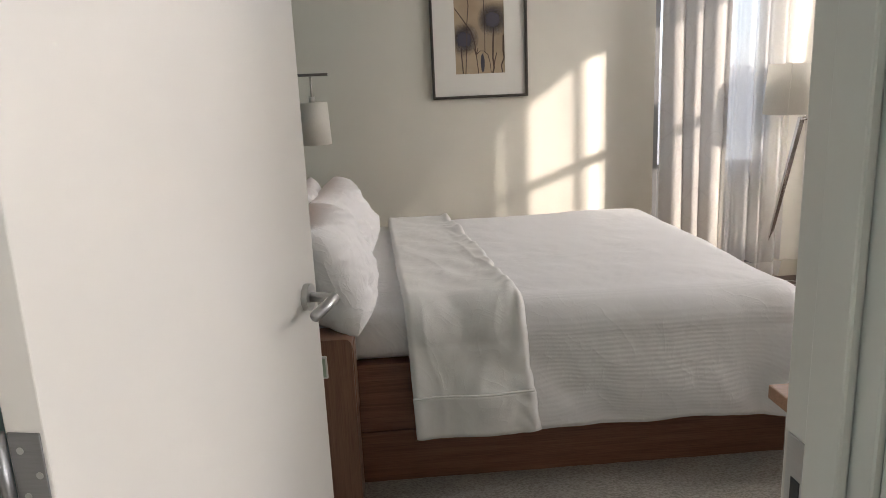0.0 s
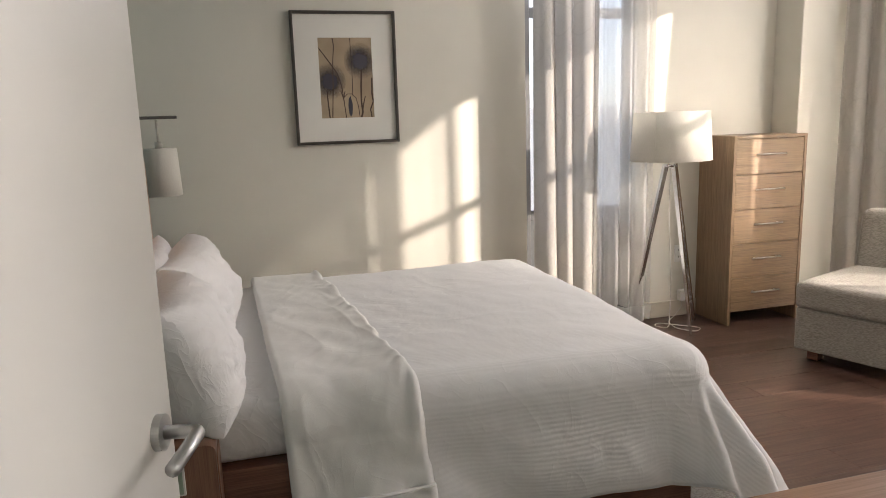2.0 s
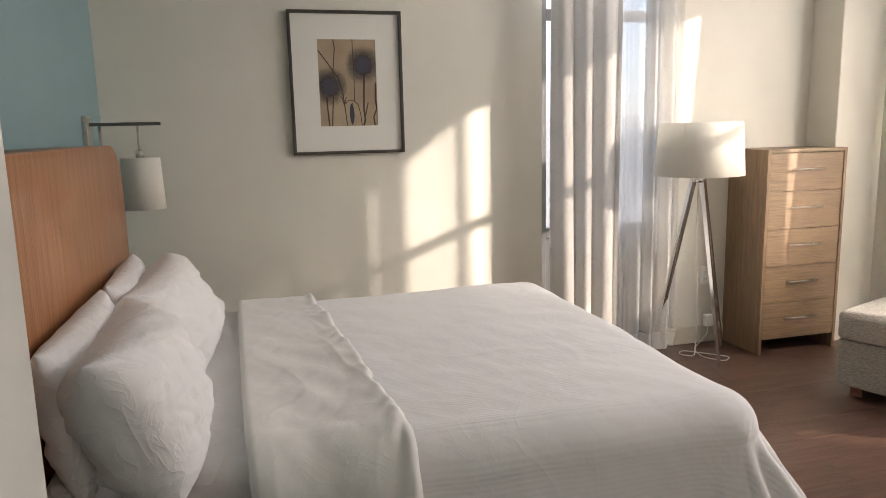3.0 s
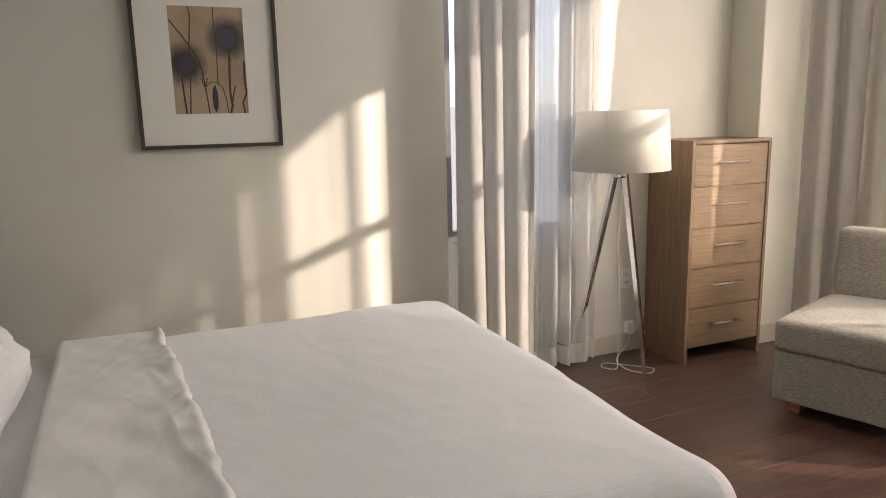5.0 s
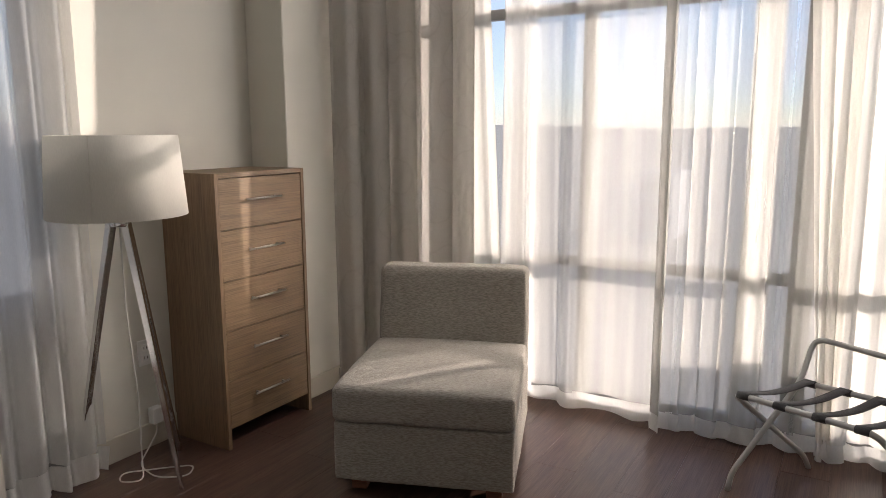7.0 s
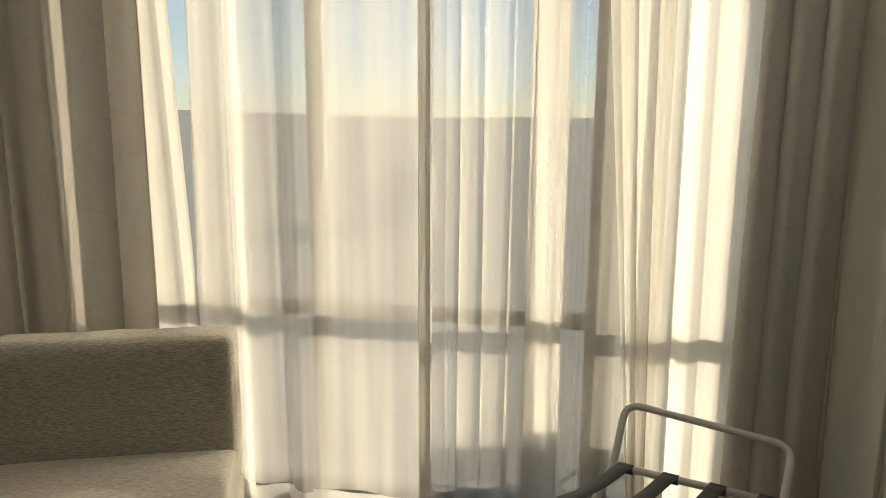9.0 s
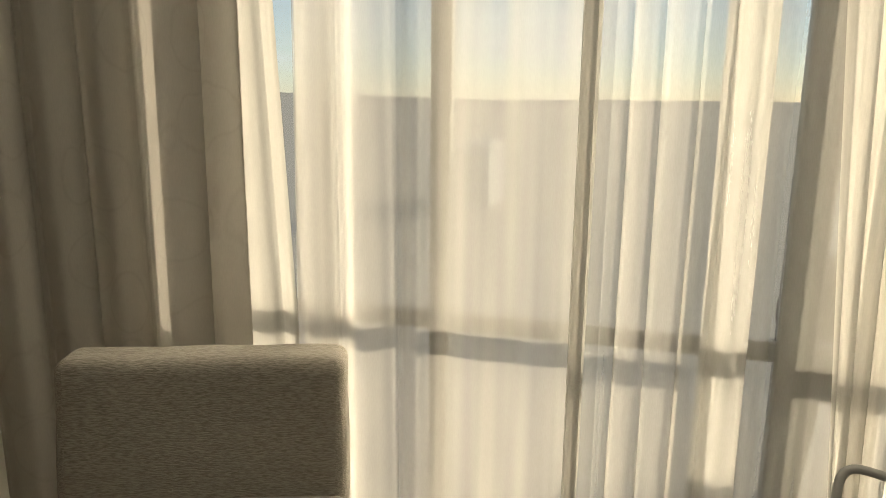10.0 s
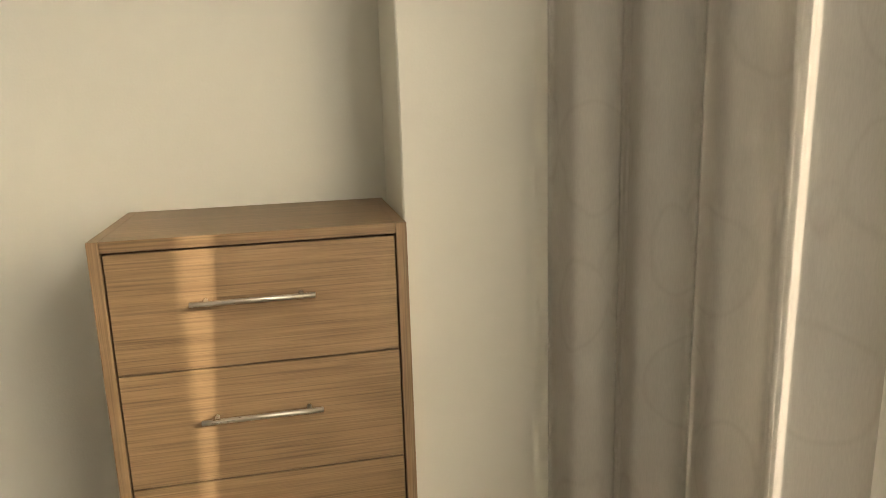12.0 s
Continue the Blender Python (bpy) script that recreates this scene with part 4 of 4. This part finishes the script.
# ---- picture ----
def make_picture():
    x0, x1, z0, z1 = -0.582, 0.002, 1.252, 1.978
    yb = WN
    p = thing("framed_picture", None, "framed seed-head art print with a wide white mat", "picture")
    w, dp = 0.016, 0.03
    part("frame_rail", box(x0, yb - dp, z0, x0 + w, yb - 0.001, z1, 0.0015, 2), M_FRAME, p)
    part("frame_rail", box(x1 - w, yb - dp, z0, x1, yb - 0.001, z1, 0.0015, 2), M_FRAME, p)
    part("frame_rail", box(x0 + w, yb - dp, z0, x1 - w, yb - 0.001, z0 + w, 0.0015, 2), M_FRAME, p)
    part("frame_rail", box(x0 + w, yb - dp, z1 - w, x1 - w, yb - 0.001, z1, 0.0015, 2), M_FRAME, p)
    a0, a1, b0, b1 = -0.435, -0.136, 1.397, 1.836
    ym = yb - 0.014
    bm = bmesh.new()
    box(x0 + w, ym, z0 + w, a0, ym + 0.004, z1 - w, bm=bm)
    box(a1, ym, z0 + w, x1 - w, ym + 0.004, z1 - w, bm=bm)
    box(a0, ym, z0 + w, a1, ym + 0.004, b0, bm=bm)
    box(a0, ym, b1, a1, ym + 0.004, z1 - w, bm=bm)
    part("mat_board", bm, M_MAT, p, "white mat board")
    ya = ym + 0.003
    art = part("art_print", box(a0 - 0.004, ya, b0 - 0.004, a1 + 0.004, ya + 0.004, b1 + 0.004), M_ART, p, "sepia print of dark seed heads on stems")
    W, H = a1 - a0, b1 - b0

    def stroke(pts, r):
        q = [(a0 + u * W, ya - 0.0007, b1 - v * H) for u, v in pts]
        bm = bmesh.new()
        vs = []
        for i, c in enumerate(q):
            a, b = Vector(q[max(i - 1, 0)]), Vector(q[min(i + 1, len(q) - 1)])
            d = (b - a).normalized()
            n = Vector((-d.z, 0, d.x)) * (r * (1.0 + 0.5 * abs(nz(i * 1.7, r * 900))))
            vs.append((bm.verts.new(Vector(c) + n), bm.verts.new(Vector(c) - n)))
        for a, b in zip(vs, vs[1:]):
            bm.faces.new((a[0], a[1], b[1], b[0]))
        part("ink_stem", bm, M_STEM, art)

    stroke([(0.27, 0), (0.29, 0.1), (0.27, 0.22), (0.25, 0.36), (0.24, 0.6), (0.2, 1)], 0.0024)
    stroke([(0.0, 0.12), (0.15, 0.26), (0.25, 0.36), (0.33, 0.44), (0.40, 0.6), (0.42, 0.72), (0.44, 0.85), (0.46, 1)], 0.0026)
    stroke([(0.6, 0), (0.6, 0.15), (0.61, 0.4), (0.6, 0.72)], 0.0018)
    stroke([(0.79, 0.4), (0.77, 0.6), (0.76, 0.8), (0.78, 0.93), (0.75, 1)], 0.0042)
    stroke([(0.12, 0.65), (0.13, 0.8), (0.15, 1)], 0.0032)
    stroke([(0.44, 0.74), (0.5, 0.70), (0.58, 0.70), (0.66, 0.75), (0.70, 0.86), (0.72, 1)], 0.0018)
    stroke([(0.98, 0.5), (0.97, 0.7), (0.99, 0.8), (0.93, 0.9), (0.95, 1)], 0.0034)
    stroke([(0.84, 0.73), (0.80, 0.83), (0.77, 0.95)], 0.0026)
    stroke([(0.38, 0.66), (0.43, 0.78)], 0.0022)
    stroke([(0.46, 0.66), (0.43, 0.75)], 0.0018)

    def blob(u, v, sx, sz, mat, name, n=40, rough=0.0):
        bm = bmesh.new()
        c = bm.verts.new((0, 0, 0))
        rim = []
        for k in range(n):
            a = k * 2 * math.pi / n
            e = 1 + rough * nz(k * 0.9, u * 9)
            rim.append(bm.verts.new((sx * e * math.cos(a), 0, sz * e * math.sin(a))))
        for k in range(n):
            bm.faces.new((c, rim[k], rim[(k + 1) % n]))
        ob = part(name, bm, mat, art)
        ob.location = (a0 + u * W, ya - 0.0004 - 0.0002 * u, b1 - v * H)
        return ob

    blob(0.77, 0.29, 0.09, 0.10, M_FUZZ, "seed_head")
    blob(0.18, 0.54, 0.09, 0.10, M_FUZZ, "seed_head")
    blob(0.55, 0.86, 0.012, 0.055, M_INK, "seed_pod", 24, 0.25)


make_picture()


# ---- wall sconce ----
def make_sconce():
    s = thing("wall_sconce", None, "wall lamp with a hanging white drum shade", "wall lamp")
    y = 4.645
    part("wall_plate", box(WW, y - 0.05, 1.28, WW + 0.02, y + 0.05, 1.46, 0.004, 2), M_NICKEL, s)
    part("arm", box(WW + 0.02, y - 0.014, 1.415, -1.178, y + 0.014, 1.43, 0.002, 2), M_BRONZE, s, "dark pewter flat arm")
    part("drop_rod", tube([(-1.275, y, 1.412), (-1.275, y, 1.30)], 0.006, 12), M_NICKEL, s, "", True)
    part("drop_rod", tube([(-1.43, y, 1.412), (-1.43, y, 1.20)], 0.006, 12), M_NICKEL, s, "", True)
    part("socket_cap", lathe([(0.001, 1.305), (0.018, 1.305), (0.018, 1.272), (0.001, 1.272)], 24, None, -1.275, y), M_NICKEL, s, "", True)
    part("shade", lathe([(0.004, 1.274), (0.079, 1.274), (0.083, 1.272), (0.092, 1.042), (0.090, 1.042), (0.081, 1.27), (0.078, 1.2725), (0.004, 1.2725)], 56, None, -1.275, y), M_SHADE, s, "white linen drum shade", True)


make_sconce()


# ---- nightstand ----
def make_nightstand():
    n = thing("nightstand", None, "slim cherry wood bedside cabinet with rounded corner", "nightstand")
    bm = bmesh.new()
    x0, x1, z1, r, k = WW + 0.006, -1.004, 0.582, 0.022, 6
    rim = [(x0, 0.0), (x1, 0.0)] + [(x1 - r + r * math.cos(a), z1 - r + r * math.sin(a)) for a in [i * math.pi / 2 / k for i in range(k + 1)]] + [(x0, z1)]
    lo, hi = [bm.verts.new((x, 2.664, z)) for x, z in rim], [bm.verts.new((x, 2.786, z)) for x, z in rim]
    bm.faces.new(lo)
    bm.faces.new(hi)
    for i in range(len(rim)):
        j = (i + 1) % len(rim)
        bm.faces.new((lo[i], lo[j], hi[j], hi[i]))
    part("body", bm, M_NIGHT, n)
    part("drawer_front", box(x1 + 0.0005, 2.672, 0.32, x1 + 0.004, 2.778, 0.55, 0.0015, 2), M_NIGHT, n)
    c = part("power_unit", box(-1.113, 2.6525, 0.462, -1.082, 2.6635, 0.534, 0.002, 2), M_PLASTIC, n, "small pale plastic power unit")
    part("display", box(-1.108, 2.6505, 0.468, -1.087, 2.6524, 0.528), M_GREEN, c, "pale green face")


make_nightstand()


# ---- desk ----
def make_desk():
    d = thing("desk", None, "plain cherry wood desk against the wall", "desk")
    part("desktop", box(-0.16, WS + 0.016, 0.722, 1.15, 1.79, 0.75, 0.003, 2), M_DESK, d)
    for x in (-0.13, 1.07):
        for y in (WS + 0.03, 1.70):
            part("leg", box(x, y, 0, x + 0.05, y + 0.05, 0.722, 0.003, 2), M_DESK, d)
    part("apron", box(-0.08, 1.715, 0.65, 1.07, 1.735, 0.7215, 0.002, 1), M_DESK, d)


make_desk()


# ---- slipper chair ----
def cushion(x0, y0, z0, x1, y1, z1, r, crown=0.0, seed=0.0, cuts=17):
    """An upholstered block: a box with all its edges rounded to radius r and a slightly crowned top."""
    bm = bmesh.new()
    bmesh.ops.create_cube(bm, size=1)
    bmesh.ops.subdivide_edges(bm, edges=list(bm.edges), cuts=cuts, use_grid_fill=True)
    lo, hi = Vector((x0, y0, z0)), Vector((x1, y1, z1))
    mid, half = (lo + hi) / 2, (hi - lo) / 2
    for v in bm.verts:
        p = Vector([math.copysign(1 - (1 - abs(2 * c)) ** 1.6, c) * h for c, h in zip(v.co, half)])
        q = Vector([max(-h + r, min(h - r, c)) for c, h in zip(p, half)])
        d = p - q
        n = d.normalized()
        p = q + n * r
        a, b, c = p.x / half.x, p.y / half.y, p.z / half.z
        p.z += crown * (1 - a * a) * (1 - b * b) * max(c, 0)
        p += n * 0.0035 * nz(p.x * 7 + seed, p.y * 7, p.z * 7 + seed)
        v.co = mid + p
    return bm


def make_chair():
    c = thing("slipper_chair", pose(2.08, 3.675, 0, 0, 0, -69.8), "armless oatmeal woven lounge chair by the window", "armchair")
    w = 0.345
    part("seat_base", cushion(-w, 0.01, 0.062, w, 0.80, 0.297, 0.012, 0, 1), M_CHAIR, c, "", True)
    part("seat_cushion", cushion(-w - 0.004, -0.005, 0.298, w + 0.004, 0.68, 0.442, 0.03, 0.018, 2), M_CHAIR, c, "", True)
    bk = cushion(-w, 0.645, 0.30, w, 0.785, 0.768, 0.035, 0.0, 3)
    for v in bk.verts:
        k = (v.co.z - 0.30) / 0.465
        v.co.y += 0.07 * k
    part("backrest", bk, M_CHAIR, c, "", True)
    for x in (-w + 0.08, w - 0.08):
        for y in (0.10, 0.70):
            part("foot", box(x - 0.03, y - 0.03, 0, x + 0.03, y + 0.03, 0.064, 0.003, 2), M_BED, c, "short brown wooden foot")


make_chair()


# ---- luggage rack ----
def make_rack():
    r = thing("luggage_rack", None, "folding silver tube luggage rack with dark straps", "luggage rack")
    A0, A1 = Vector((2.765, 2.70, 0.395)), Vector((2.60, 2.24, 0.395))
    B0, B1 = Vector((3.0, 2.49, 0.405)), Vector((2.87, 2.06, 0.405))
    rad = 0.011
    # frame one: front rail, its legs run back under the window
    part("front_frame", tube(bend([(3.125, 2.44, 0.0), (3.10, 2.46, 0.06), A0, A1, (2.93, 2.02, 0.06), (2.95, 2.01, 0.0)], 0.05), rad, 12), M_PEWTER, r, "", True)
    # frame two: front feet, back rail, raised guard loop
    part("rear_frame", tube(bend([(2.765, 2.70, 0.0), (2.775, 2.69, 0.07), B0, (3.09, 2.455, 0.565), (2.965, 2.02, 0.525), B1, (2.62, 2.18, 0.07), (2.60, 2.17, 0.0)], 0.05), rad, 12), M_PEWTER, r, "", True)
    part("rear_rail", tube([B0, B1], rad, 12), M_PEWTER, r, "", True)
    for k in range(4):
        t = 0.08 + k * 0.28
        a, b = A0.lerp(A1, t), B0.lerp(B1, t)
        w = (A1 - A0).normalized() * 0.022

        def fn(u, v, a=a, b=b, w=w):
            p = a.lerp(b, u) + w * (2 * v - 1)
            return p + Vector((0, 0, 0.0125 - 0.02 * math.sin(math.pi * u)))

        st = part("strap", grid_mesh(fn, 12, 2), M_STRAP, r, "charcoal webbing strap", True)
        thicken(st, 0.003)
        for e in (a, b):
            part("strap_loop", tube([e - w, e + w], rad + 0.0035, 14), M_STRAP, r, "", True)


make_rack()


# ---- outside ----
def outside():
    bm = box(WE + 0.205, 0.5, -0.25, 5.1, 6.0, -0.06)
    structure("balcony_floor", bm, M_CONC, "pale concrete balcony slab outside the window")

    def land(u, v):
        x, y = -600 + u * 4200, -3000 + v * 6000
        d = math.hypot(x, y)
        k = min(max((d - 1200) / 1500, 0), 1)
        north = min(max((y - 700) / 900, 0), 1)
        return (x, y, -14 + k * (20 + 26 * north + 8 * nz(x * 0.0011, y * 0.0011, 2) + 6 * nz(x * 0.004, y * 0.004, 5)))

    structure("ground", grid_mesh(land, 120, 160), M_LAND, "dry valley floor rising to hills", True)
    b = thing("apartment_building", None, "white mid-rise building far across the valley", "building")
    part("wall", box(100, 24.5, -14, 112, 29.5, -4.5), M_BLDG, b)
    part("wall", box(101, 29.5, -14, 112, 34.0, -7.0), M_BLDG, b)
    for i in range(3):
        for j in range(3):
            part("window", box(99.9, 25.2 + i * 1.5, -12.5 + j * 2.6, 100.0, 26.0 + i * 1.5, -11.2 + j * 2.6), M_ALU, b)
    # unseen triangular slab, added to give the wall's sun patch its slanted top
    bm = bmesh.new()
    rim = [(3.52, 3.35), (3.52, -0.4), (6.3, -0.4)]
    lo, hi = [bm.verts.new((x, y, 2.95)) for x, y in rim], [bm.verts.new((x, y, 3.15)) for x, y in rim]
    bm.faces.new(lo)
    bm.faces.new(hi)
    for k in range(3):
        bm.faces.new((lo[k], lo[(k + 1) % 3], hi[(k + 1) % 3], hi[k]))
    structure("balcony_above", bm, M_CONC, "unseen pale concrete slab added to cut off the sun aslant")
    for y, x, turn in ((2.12, 4.15, -15), (1.72, 4.45, 20)):
        ch = thing("patio_chair", pose(x, y, -0.06, 0, 0, turn), "dark round-backed patio chair on the balcony", "chair", "patio chairs")
        part("seat", lathe([(0.001, 0.42), (0.25, 0.42), (0.26, 0.43), (0.25, 0.45), (0.001, 0.45)], 28), M_FRAME, ch, "", True)

        def shell(u, v):
            a = radians(-105 + 210 * u)
            top = 0.62 + 0.24 * max(0.0, math.cos(a * 0.8))
            r = 0.265 + 0.04 * v
            return (r * math.cos(a), r * math.sin(a), 0.45 + (top - 0.45) * v)

        back = part("backrest", grid_mesh(shell, 36, 8), M_FRAME, ch, "", True)
        thicken(back, 0.012)
        part("back_rim", tube([shell(k / 28, 1.0) for k in range(29)], 0.013, 8), M_FRAME, ch, "", True)
        for k in range(4):
            a = radians(45 + 90 * k)
            part("leg", tube([(0.2 * math.cos(a), 0.2 * math.sin(a), 0.425), (0.25 * math.cos(a), 0.25 * math.sin(a), 0.0)], 0.013, 8), M_FRAME, ch)


outside()
make_rug()
make_floor()
